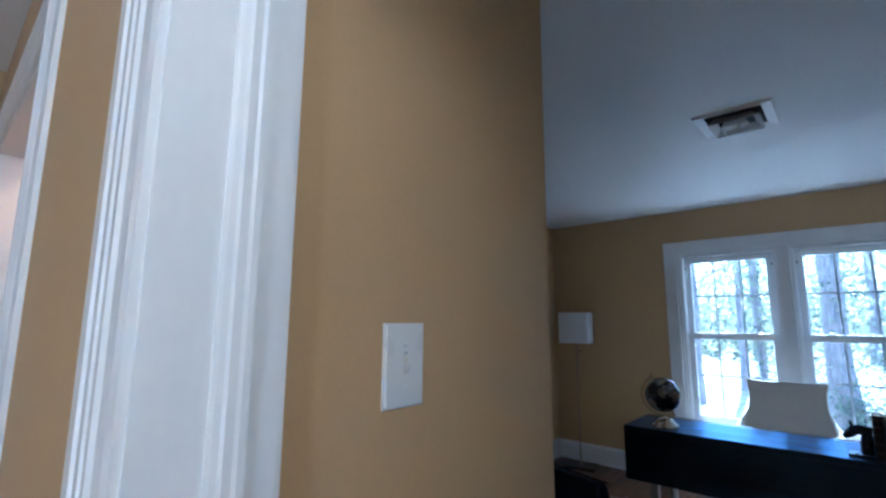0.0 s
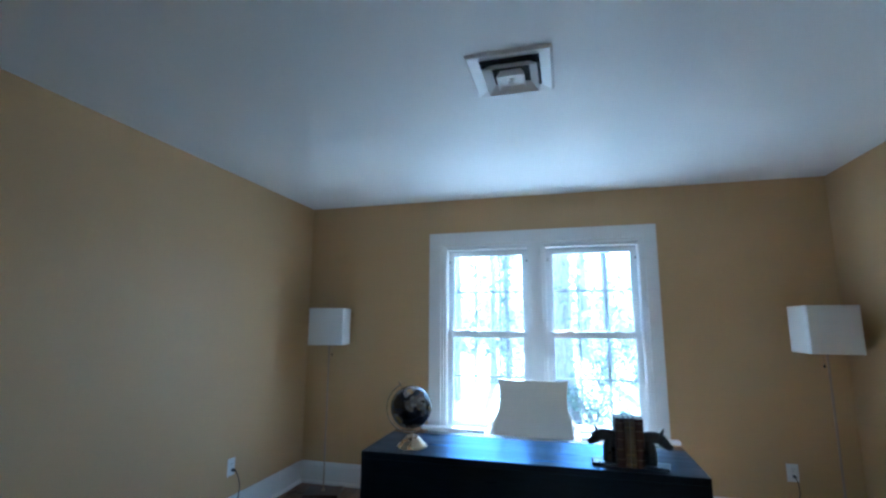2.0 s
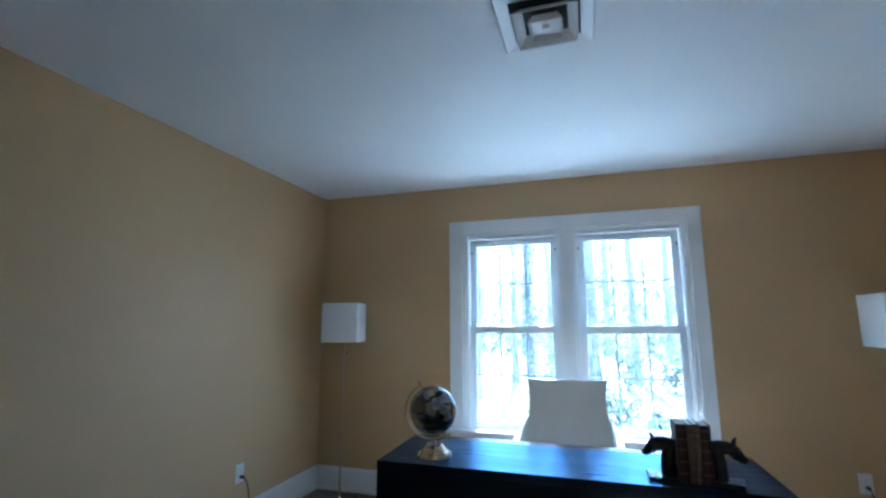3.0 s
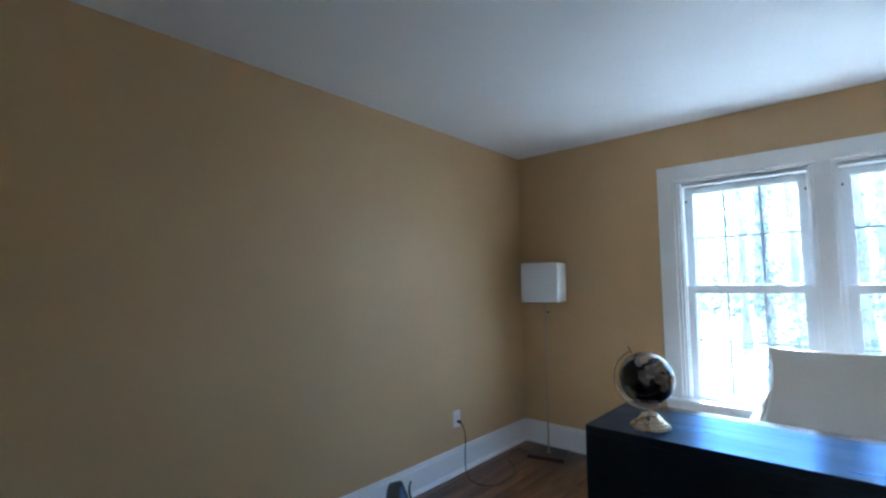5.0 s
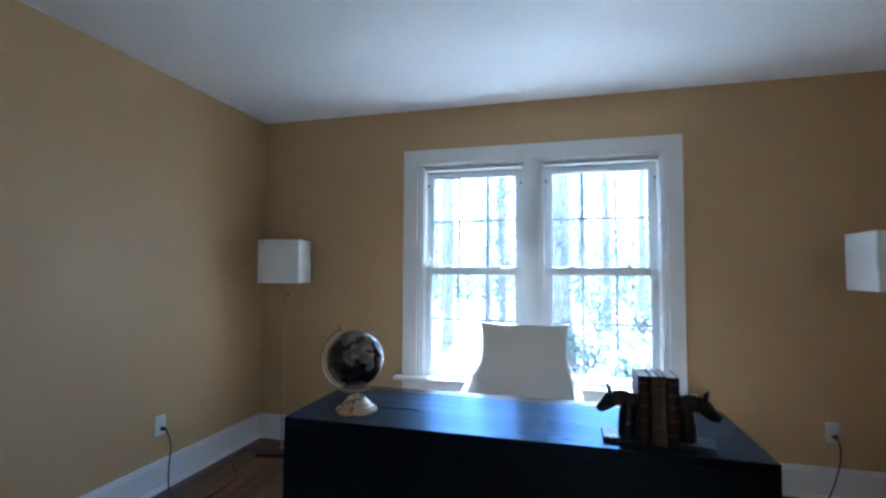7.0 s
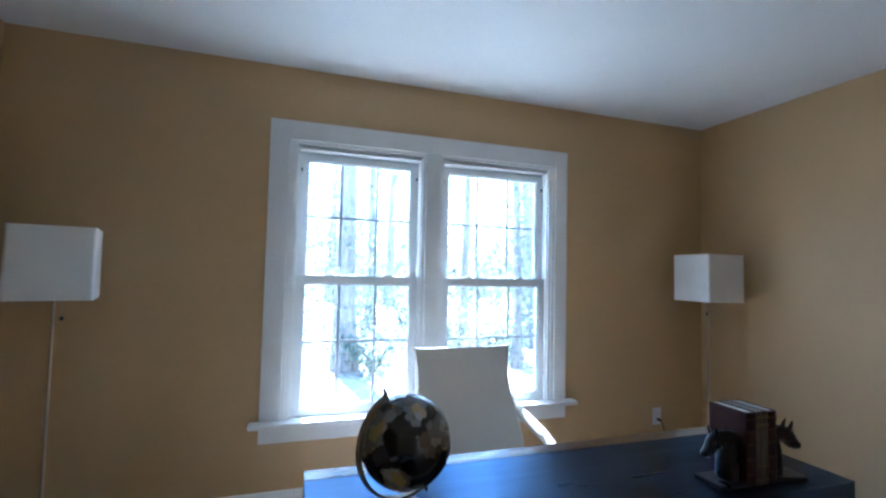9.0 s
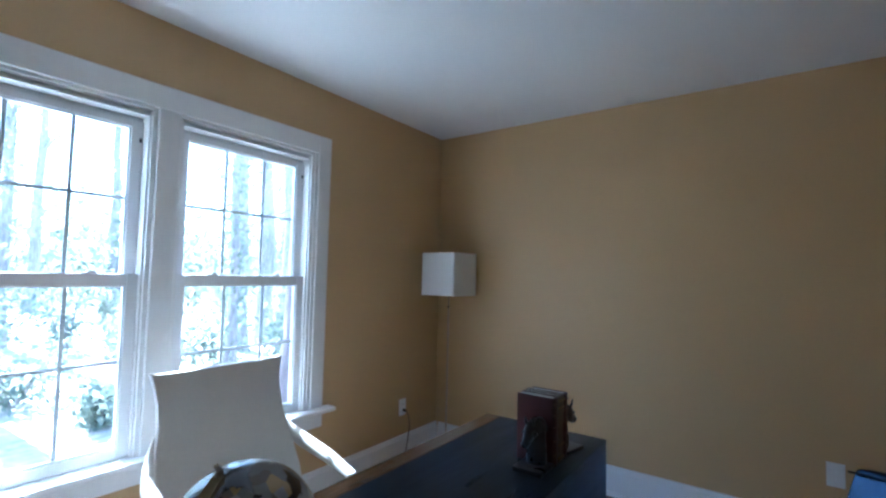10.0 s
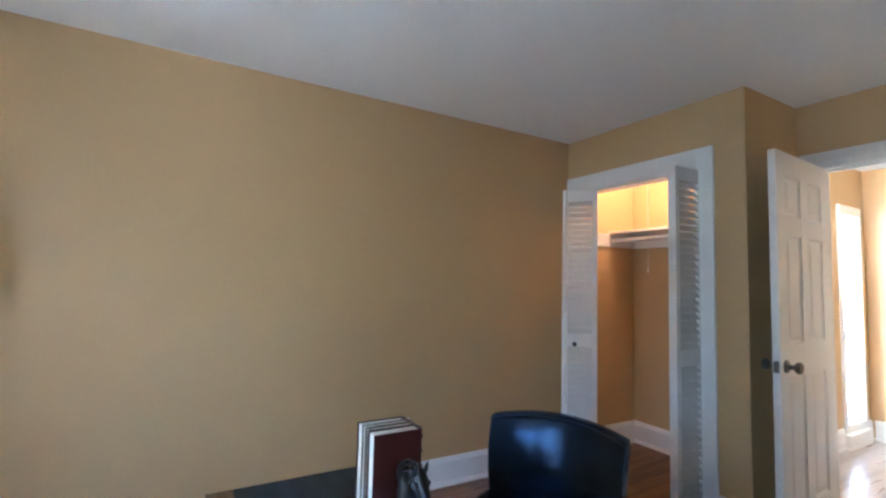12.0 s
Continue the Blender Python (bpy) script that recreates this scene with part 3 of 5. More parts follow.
for (a, b), gx in zip(LX, ((-0.889, -0.682), (-0.038, 0.176))):
    up = sash(a, b, 1.275, HZ - 0.017, YN + 0.058, 0.046, 0.04, 0.05, (1.312, 1.965), gx, 1.648)
    lo = sash(a, b, 0.5455, 1.318, YN + 0.024, 0.043, 0.045, 0.04, (0.590, 1.270), gx, 0.945)
    # grey strip stands in for the shaded gap and closes a light slit
    boxes("head_parting", [(a, b, YN + 0.072, YN + 0.0895, HZ - 0.0165, HZ - 0.0005)], M["grille"], win, "grey filler strip standing in for the shaded gap above the sash")
    for u in (0.25, 0.75):
        x = a + (b - a) * u
        lk = bm_new()
        soft_box(lk, x - 0.028, x + 0.028, YN + 0.026, YN + 0.052, 1.3182, 1.324, r=0.002)
        soft_box(lk, x - 0.012, x + 0.020, YN + 0.020, YN + 0.040, 1.324, 1.333, r=0.003)
        part("sash_lock", lk, M["vinyl"], lo)
    for x in (a + 0.012, b - 0.012):
        boxes("tilt_latch", [(x - 0.004, x + 0.004, YN + 0.050, YN + 0.0575, 1.90, 1.918)], M["dark"], up)


# ceiling vent
def ceiling_vent(x, y, s):
    v = thing("ceiling_vent", (x, y, H), "white square ceiling air diffuser with stepped cones", "ceiling vent")
    bm = bm_new()
    for r0, r1, z0, z1 in ((s, s - 0.010, -0.0005, -0.012), (s - 0.010, s - 0.054, -0.012, -0.002)):
        o = [bm.verts.new((sx * r0, sy * r0, z0)) for sx, sy in ((-1, -1), (1, -1), (1, 1), (-1, 1))]
        i = [bm.verts.new((sx * r1, sy * r1, z1)) for sx, sy in ((-1, -1), (1, -1), (1, 1), (-1, 1))]
        for k in range(4):
            bm.faces.new((o[k], o[(k + 1) % 4], i[(k + 1) % 4], i[k]))
    part("frame", bm, M["vent"], v)
    # flat black sheet under the ceiling in place of the vent's unlit depth
    bm = bm_new()
    box(bm, -s + 0.02, s - 0.02, -s + 0.02, s - 0.02, -0.0015, -0.0005)
    part("duct", bm, M["ventblack"], v, "black sheet for the shade behind the cones")
    for r0, r1, z0, z1 in ((s - 0.096, s - 0.063, -0.003, -0.038), (s - 0.134, s - 0.118, -0.010, -0.048)):
        bm = bm_new()
        rings = []
        for r, z in ((r0, z0), (r1, z1), (r1 - 0.0025, z1 - 0.0015), (r0 - 0.003, z0)):
            rings.append([bm.verts.new((sx * r, sy * r, z)) for sx, sy in ((-1, -1), (1, -1), (1, 1), (-1, 1))])
        for p, q in zip(rings, rings[1:]):
            for k in range(4):
                bm.faces.new((p[k], p[(k + 1) % 4], q[(k + 1) % 4], q[k]))
        part("cone", bm, M["vent"], v)
    bm = bm_new()
    soft_box(bm, -0.05, 0.05, -0.05, 0.05, -0.034, -0.030, r=0.001)
    part("centre_plate", bm, M["vent"], v)
    bm = bm_new()
    lathe(bm, [(0, -0.050), (0.012, -0.050), (0.016, -0.046), (0.016, -0.0342), (0, -0.0342)], 20)
    part("damper_knob", bm, M["plate"], v, smooth=True)
    return v


ceiling_vent(-0.331, 2.823, 0.178)


# switch, outlets, blank plate: built facing +y at the origin
def wall_plate(name, label, category, w, h, kind_):
    p = thing(name, (0, 0, 0), label, category)
    bm = bm_new()
    v = box(bm, -w / 2, w / 2, 0, 0.006, -h / 2, h / 2)
    bmesh.ops.bevel(bm, geom=[e for e in bm.edges if all(q.co.y > 0.005 for q in e.verts)], offset=0.004, segments=2, affect="EDGES")
    part("plate", bm, M["plate"], p)
    if kind_ == "switch":
        boxes("slot", [(-0.0052, 0.0052, 0.0060, 0.0063, -0.0115, 0.0115)], M["pages"], p)
        for z in (0.0150, 0.0175, 0.0270):
            boxes("mark", [(-0.0036, 0.0036, 0.0060, 0.0064, z, z + 0.0009)], M["dark"], p)
        bm = bm_new()
        v = box(bm, -0.0042, 0.0042, 0.006, 0.014, -0.008, 0.003)
        bmesh.ops.rotate(bm, verts=v, cent=(0, 0.006, 0), matrix=Matrix.Rotation(radians(-22), 3, "X"))
        bmesh.ops.bevel(bm, geom=list(bm.edges), offset=0.0012, segments=2, affect="EDGES")
        part("toggle", bm, M["plate"], p)
        screws = (-0.030, 0.030)
    elif kind_ == "outlet":
        for z in (-0.020, 0.020):
            bm = bm_new()
            soft_box(bm, -0.0165, 0.0165, 0.0061, 0.0085, z - 0.0145, z + 0.0145, r=0.001)
            rc = part("receptacle", bm, M["plate"], p)
            boxes("slots", [(-0.008, -0.006, 0.0086, 0.0090, z - 0.002, z + 0.007), (0.006, 0.008, 0.0086, 0.0090, z - 0.002, z + 0.007), (-0.002, 0.002, 0.0086, 0.0090, z - 0.010, z - 0.006)], M["dark"], rc)
        screws = (0,)
    else:
        screws = (-0.021, 0.021)
    for z in screws:
        bm = bm_new()
        lathe(bm, [(0, 0), (0.0033, 0), (0.0028, 0.0012), (0, 0.0014)], 12)
        bmesh.ops.transform(bm, matrix=Matrix.Translation((0, 0.006, z)) @ Matrix.Rotation(radians(-90), 4, "X"), verts=bm.verts)
        part("screw", bm, M["vent"], p)
    return p


sw = wall_plate("light_switch", "white single toggle light switch with plain plate", "light switch", 0.080, 0.120, "switch")
sw.matrix_world = pose(XA0, 0.588, 1.351, 0, 0, -90)
ow = wall_plate("wall_outlet", "white duplex wall outlet with a plugged cord", "outlet", 0.072, 0.116, "outlet")
ow.matrix_world = pose(XW, 3.89, 0.378, 0, 0, -90)
oe = wall_plate("wall_outlet", "white duplex wall outlet with a plugged cord", "outlet", 0.072, 0.116, "outlet")
oe.matrix_world = pose(1.325, YN, 0.375, 0, 0, 180)
blank = wall_plate("blank_plate", "white blank wall plate on a tan wall", "wall plate", 0.072, 0.116, "blank")
blank.matrix_world = pose(XE, 2.365, 0.405, 0, 0, 90)


# cords: plug and cable
def cord(name, plug, way, points, label):
    c = thing(name, (0, 0, 0), label, "power cord")
    bm = bm_new()
    tube(bm, [plug, (plug[0] + way[0] * 0.018, plug[1] + way[1] * 0.018, plug[2]), (plug[0] + way[0] * 0.032, plug[1] + way[1] * 0.032, plug[2] - 0.004)], [0.011, 0.011, 0.005], 10)
    part("plug", bm, M["dark"], c, "black plug")
    cu = bpy.data.curves.new(name, "CURVE")
    cu.dimensions, cu.bevel_depth, cu.bevel_resolution = "3D", 0.0038, 2
    sp = cu.splines.new("NURBS")
    sp.points.add(len(points) - 1)
    for q, co in zip(sp.points, points):
        q.co = (*co, 1)
    sp.use_endpoint_u, sp.order_u, sp.resolution_u = True, 3, 8
    cu.materials.append(M["cordbrown"])
    ob = new("cable", cu)
    ob.parent = c
    return c


M["cordbrown"] = material("brown_cord", (0.05, 0.03, 0.022, 1), 0.5, vary=0.05, bump=0)


# floor lamps
def floor_lamp(x, y, rz, name_label, pull):
    L = thing("floor_lamp", (x, y, 0), name_label, "floor lamp", "corner floor lamps", rz=rz)
    boxes("base", [(-0.14, 0.14, -0.11, 0.11, 0.0, 0.028)], M["basewood"], L, "dark brown rectangular wooden base", soft=0.003)
    bm = bm_new()
    lathe(bm, [(0, 0.0285), (0.016, 0.0285), (0.016, 0.034), (0.0062, 0.040), (0.0062, 1.30), (0, 1.30)], 16)
    part("pole", bm, M["pole"], L, "thin warm brushed metal pole", smooth=True)
    w, d, z0, z1, t = 0.146, 0.146, 1.198, 1.503, 0.003
    bm = bm_new()
    outer = [(-w, -d), (w, -d), (w, d), (-w, d)]
    r = 0.014
    loop = []
    for (cx, cy), a0 in (((-w + r, -d + r), 180), ((w - r, -d + r), 270), ((w - r, d - r), 0), ((-w + r, d - r), 90)):
        for k in range(5):
            a = radians(a0 + 22.5 * k)
            loop.append((cx + r * math.cos(a), cy + r * math.sin(a)))
    rings = []
    for s, z in ((1, z0), (1, z1), (1 - t / w, z1), (1 - t / w, z0)):
        rings.append([bm.verts.new((px * s, py * s, z)) for px, py in loop])
    rings.append(rings[0])
    for p, q in zip(rings, rings[1:]):
        for k in range(len(loop)):
            bm.faces.new((p[k], p[(k + 1) % len(loop)], q[(k + 1) % len(loop)], q[k]))
    part("shade", bm, M["shade"], L, "off-white rectangular fabric shade", smooth=True)
    bm = bm_new()
    for p0, p1 in (((-w + 0.003, 0, 1.30), (w - 0.003, 0, 1.30)), ((0, -d + 0.003, 1.30), (0, d - 0.003, 1.30))):
        tube(bm, [p0, p1], 0.002, 6)
    part("shade_ring", bm, M["steel"], L)
    bm = bm_new()
    lathe(bm, [(0, 1.302), (0.016, 1.302), (0.018, 1.33), (0.016, 1.345), (0.028, 1.37), (0.03, 1.395), (0.022, 1.42), (0, 1.432)], 16)
    part("bulb", bm, M["plate"], L, "unlit white bulb", smooth=True)
    ch = bm_new()
    tube(ch, [(pull, -0.02, 1.30), (pull, -0.02, 1.125)], 0.0009, 6)
    part("pull_chain", ch, M["steel"], L)
    kb = bm_new()
    lathe(kb, [(0, 1.105), (0.006, 1.108), (0.0075, 1.115), (0.005, 1.124), (0, 1.126)], 12, center=(pull, -0.02))
    part("pull_knob", kb, M["dark"], L, "small dark pull knob", smooth=True)
    return L


floor_lamp(-2.112, 4.587, 14, "slim steel floor lamp with white square shade in the room corner", 0.032)
floor_lamp(1.487, 4.535, -2, "slim steel floor lamp with white square shade in the room corner", -0.03)
cord("lamp_cord", (XW + 0.009, 3.892, 0.358), (1, 0), [(XW + 0.04, 3.892, 0.354), (XW + 0.085, 3.895, 0.30), (XW + 0.075, 3.88, 0.12), (XW + 0.13, 3.84, 0.005), (XW + 0.24, 3.82, 0.004), (XW + 0.34, 3.86, 0.004), (XW + 0.36, 4.05, 0.004), (XW + 0.28, 4.22, 0.004), (XW + 0.13, 4.33, 0.004), (XW + 0.07, 4.47, 0.004), (XW + 0.10, 4.60, 0.004), (XW + 0.16, 4.50, 0.008), (-2.24, 4.56, 0.012)], "thin brown power cord trailing over the floor from the outlet")
cord("lamp_cord", (1.327, YN - 0.009, 0.355), (0, -1), [(1.327, YN - 0.04, 0.351), (1.335, YN - 0.07, 0.30), (1.31, YN - 0.075, 0.18), (1.25, YN - 0.09, 0.02), (1.20, YN - 0.12, 0.004), (1.18, YN - 0.22, 0.004), (1.27, YN - 0.33, 0.004), (1.36, 4.60, 0.004)], "thin brown power cord hanging from the outlet to the floor")


# desk
def make_desk():
    x0, x1, y0, y1, z0, z1 = -1.104, 0.388, 3.083, 3.560, 0.474, 0.783
    D = thing("desk", ((x0 + x1) / 2, (y0 + y1) / 2, 0), "dark espresso wood desk with brown back strip and steel legs", "desk")
    w, d = (x1 - x0) / 2, (y1 - y0) / 2
    boxes("top_panel", [(-w, w, -d, d - 0.0625, z1 - 0.03, z1)], M["espresso"], D, soft=0.0008)
    boxes("back_strip", [(-w, w, d - 0.062, d, z1 - 0.03, z1 + 0.001)], M["walnut"], D, "brown walnut strip along the back edge", soft=0.002)
    boxes("side_panel", [(-w, -w + 0.025, -d + 0.0255, d - 0.02, z0, z1 - 0.0305)], M["espresso"], D, soft=0.002)
    boxes("side_panel", [(w - 0.025, w, -d + 0.0255, d - 0.02, z0, z1 - 0.0305)], M["espresso"], D, soft=0.002)
    boxes("front_panel", [(-w, w, -d, -d + 0.025, z0, z1 - 0.0302)], M["espresso"], D, soft=0.0008)
    boxes("bottom_panel", [(-w + 0.0255, w - 0.0255, -d + 0.0255, d - 0.05, z0, z0 + 0.018)], M["espresso"], D)
    for k in range(3):
        a = -w + 0.027 + k * (2 * w - 0.054) / 3
        boxes("drawer_front", [(a + 0.002, a + (2 * w - 0.054) / 3 - 0.002, d - 0.049, d - 0.03, z0 + 0.02, z1 - 0.034)], M["espresso"], D, soft=0.002)
    for sx in (-1, 1):
        for sy in (-1, 1):
            cx, cy = sx * (w - 0.148), sy * (d - 0.06)
            boxes("leg", [(cx - 0.021, cx + 0.021, cy - 0.021, cy + 0.021, 0.0, z0 - 0.0005)], M["steel"], D, "square brushed steel leg", soft=0.003)
    return D


make_desk()
DT = 0.784


# globe
LANDS = [(-5, 20, 14), (12, 22, 14), (28, 20, 13), (20, 4, 13), (28, -8, 12), (25, -22, 10), (-8, 10, 8), (42, 8, 6), (2, 46, 8), (18, 50, 11), (25, 62, 10), (-4, 54, 4), (45, 55, 16), (48, 24, 10),
         (70, 50, 20), (78, 22, 10), (100, 55, 20), (105, 30, 16), (125, 60, 17), (102, 14, 7), (135, -25, 15), (115, 0, 6), (-100, 45, 20), (-110, 62, 17), (-80, 52, 14), (-100, 25, 8), (-60, -8, 17), (-65, -30, 11), (-42, 72, 12), (47, -19, 4)]


def globe_material():
    m = material("globe_map", (0.012, 0.013, 0.018, 1), 0.22, vary=0.1, scale=8, bump=0.0, coat=0.5)
    n, l = m.node_tree.nodes, m.node_tree.links
    b = n["Principled BSDF"]
    co = n.new("ShaderNodeTexCoord")
    unit = n.new("ShaderNodeVectorMath")
    unit.operation = "NORMALIZE"
    l.new(co.outputs["Object"], unit.inputs[0])
    z = n.new("ShaderNodeTexNoise")
    z.inputs["Scale"].default_value, z.inputs["Detail"].default_value, z.inputs["Roughness"].default_value = 30, 7, 0.6
    l.new(co.outputs["Object"], z.inputs[0])
    # land as joined round patches: longitude, latitude, radius in degrees
    best = None
    for lon, lat, r in LANDS:
        a, b2 = radians(lon), radians(lat)
        dot = n.new("ShaderNodeVectorMath")
        dot.operation = "DISTANCE"
        dot.inputs[1].default_value = (math.cos(a) * math.cos(b2), math.sin(a) * math.cos(b2), math.sin(b2))
        l.new(unit.outputs[0], dot.inputs[0])
        sub = n.new("ShaderNodeMath")
        sub.operation = "SUBTRACT"
        sub.inputs[0].default_value = 2 * math.sin(radians(r) / 2)
        l.new(dot.outputs["Value"], sub.inputs[1])
        if best is None:
            best = sub
        else:
            mx = n.new("ShaderNodeMath")
            mx.operation = "MAXIMUM"
            l.new(best.outputs[0], mx.inputs[0])
            l.new(sub.outputs[0], mx.inputs[1])
            best = mx
    rag = n.new("ShaderNodeMath")
    rag.operation = "MULTIPLY_ADD"
    rag.inputs[1].default_value = 0.55
    l.new(z.outputs[0], rag.inputs[0])
    l.new(best.outputs[0], rag.inputs[2])
    land = n.new("ShaderNodeMapRange")
    land.inputs["From Min"].default_value, land.inputs["From Max"].default_value = 0.268, 0.282
    l.new(rag.outputs[0], land.inputs[0])
    tint = n.new("ShaderNodeTexVoronoi")
    tint.inputs["Scale"].default_value = 52
    l.new(co.outputs["Object"], tint.inputs[0])
    ramp = n.new("ShaderNodeValToRGB")
    ramp.color_ramp.interpolation = "CONSTANT"
    cols = [(0.0, (0.20, 0.19, 0.18, 1)), (0.3, (0.32, 0.30, 0.27, 1)), (0.55, (0.16, 0.14, 0.11, 1)), (0.75, (0.36, 0.26, 0.12, 1))]
    e = ramp.color_ramp.elements
    e[0].position, e[0].color = cols[0]
    e[1].position, e[1].color = cols[1]
    for p, c in cols[2:]:
        q = e.new(p)
        q.color = c
    sep = n.new("ShaderNodeSeparateColor")
    l.new(tint.outputs["Color"], sep.inputs[0])
    l.new(sep.outputs[0], ramp.inputs[0])
    mix = n.new("ShaderNodeMix")
    mix.data_type = "RGBA"
    l.new(land.outputs[0], mix.inputs[0])
    mix.inputs[6].default_value = (0.010, 0.011, 0.017, 1)
    l.new(ramp.outputs[0], mix.inputs[7])
    l.new(mix.outputs[2], b.inputs["Base Color"])
    return m


def make_globe(x, y):
    G = thing("globe", (x, y, DT), "black and silver desk globe on a brass stand", "globe", rz=22)
    bm = bm_new()
    lathe(bm, [(0, 0), (0.070, 0), (0.0735, 0.002), (0.0735, 0.008), (0.070, 0.013), (0.061, 0.013), (0.0605, 0.018), (0.058, 0.021), (0.050, 0.023), (0.0495, 0.028), (0.046, 0.033), (0.038, 0.041), (0.031, 0.050), (0.0285, 0.050), (0.027, 0.042), (0.018, 0.036), (0.010, 0.036), (0.008, 0.042), (0.0115, 0.048), (0.008, 0.054), (0.0065, 0.068), (0, 0.068)], 40)
    part("base", bm, M["bronze"], G, "round stepped brass base", smooth=True)
    R, c = 0.102, Vector((-0.008, 0, 0.187))
    bm = bm_new()
    bmesh.ops.create_uvsphere(bm, u_segments=48, v_segments=32, radius=R)
    ball = part("ball", bm, globe_material(), G, "glossy black globe with silver and gold lands", smooth=True)
    ball.matrix_basis = Matrix.Translation(c) @ pose(0, 0, 0, 0, -27, 0) @ pose(0, 0, 0, 0, 0, -84)
    bm = bm_new()
    sections = []
    N = 40
    for k in range(N + 1):
        a = radians(-63 - 180 + 0) + math.pi * k / N
        a = radians(117) + math.pi * k / N
        dx, dz = math.cos(a), math.sin(a)
        sections.append([bm.verts.new((c.x + r * dx, s, c.z + r * dz)) for r, s in ((0.117, -0.008), (0.123, -0.008), (0.123, 0.008), (0.117, 0.008))])
    for p, q in zip(sections, sections[1:]):
        for k in range(4):
            bm.faces.new((p[k], p[(k + 1) % 4], q[(k + 1) % 4], q[k]))
    bm.faces.new(sections[0])
    bm.faces.new(sections[-1][::-1])
    part("meridian_arm", bm, M["arm"], G, "curved brass half-meridian arm", smooth=True)
    for a in (117, 297):
        d = Vector((math.cos(radians(a)), 0, math.sin(radians(a))))
        bm = bm_new()
        tube(bm, [c + d * 0.107, c + d * 0.1235, c + d * 0.124, c + d * 0.129, c + d * 0.130, c + d * 0.139], [0.0028, 0.0028, 0.0055, 0.0055, 0.0028, 0.0035], 14)
        part("pin", bm, M["arm"], G, "small brass axis pin", smooth=True)


make_globe(-0.893, 3.212)


# books between two horse-head bookends
BX0, BY0 = 0.045, 3.138


def make_book(x, w, h, d, cover, spine, label, bands, tilt=0.0):
    b = thing("book", (x + w / 2, BY0, DT), label, "book", "books between the bookends", rz=tilt)
    t = 0.0028
    boxes("cover", [(-w / 2, -w / 2 + t, 0.004, d, 0, h), (w / 2 - t, w / 2, 0.004, d, 0, h)], cover, b, soft=0.0008)
    bm = bm_new()
    steps = 8
    pr = [(-w / 2, 0.006)] + [(-w / 2 * math.cos(math.pi * k / steps), 0.004 - 0.007 * math.sin(math.pi * k / steps)) for k in range(steps + 1)] + [(w / 2, 0.006)]
    lo = [bm.verts.new((px, py, 0)) for px, py in pr]
    hi = [bm.verts.new((px, py, h)) for px, py in pr]
    for k in range(len(pr)):
        j = (k + 1) % len(pr)
        bm.faces.new((lo[k], lo[j], hi[j], hi[k]))
    bm.faces.new(lo[::-1])
    bm.faces.new(hi)
    part("spine", bm, spine, b, smooth=True)
    boxes("page_block", [(-w / 2 + t + 0.0002, w / 2 - t - 0.0002, 0.0065, d - 0.004, 0.003, h - 0.003)], M["pages"], b, "cream page block")
    for z in bands:
        bm = bm_new()
        pr2 = [(-w / 2 * math.cos(math.pi * k / steps) * 0.99, 0.0025 - 0.0075 * math.sin(math.pi * k / steps) - 0.0012) for k in range(steps + 1)]
        lo = [bm.verts.new((px, py, z)) for px, py in pr2]
        hi = [bm.verts.new((px, py, z + 0.005)) for px, py in pr2]
        for k in range(steps):
            bm.faces.new((lo[k], lo[k + 1], hi[k + 1], hi[k]))
        bm.faces.new(lo[::-1])
        bm.faces.new(hi)
        part("raised_band", bm, M["gold"] if bands[0] < 0.02 else M["band"], b, smooth=True)
    return b


bands = (0.03, 0.07, 0.11, 0.145, 0.178)
make_book(BX0, 0.037, 0.199, 0.120, M["burgundy"], M["maroon"], "upright burgundy hardback book with ribbed dark spine", bands)
make_book(BX0 + 0.0375, 0.020, 0.200, 0.117, M["tanbook"], M["tanbook"], "upright tan leather book with gilt bands", (0.012, 0.05, 0.16, 0.182))
make_book(BX0 + 0.058, 0.020, 0.201, 0.119, M["tanbook"], M["tanbook"], "upright tan leather book with gilt bands", (0.012, 0.05, 0.16, 0.182))
make_book(BX0 + 0.0785, 0.035, 0.198, 0.118, M["burgundy"], M["maroon"], "upright burgundy hardback book with ribbed dark spine", bands)


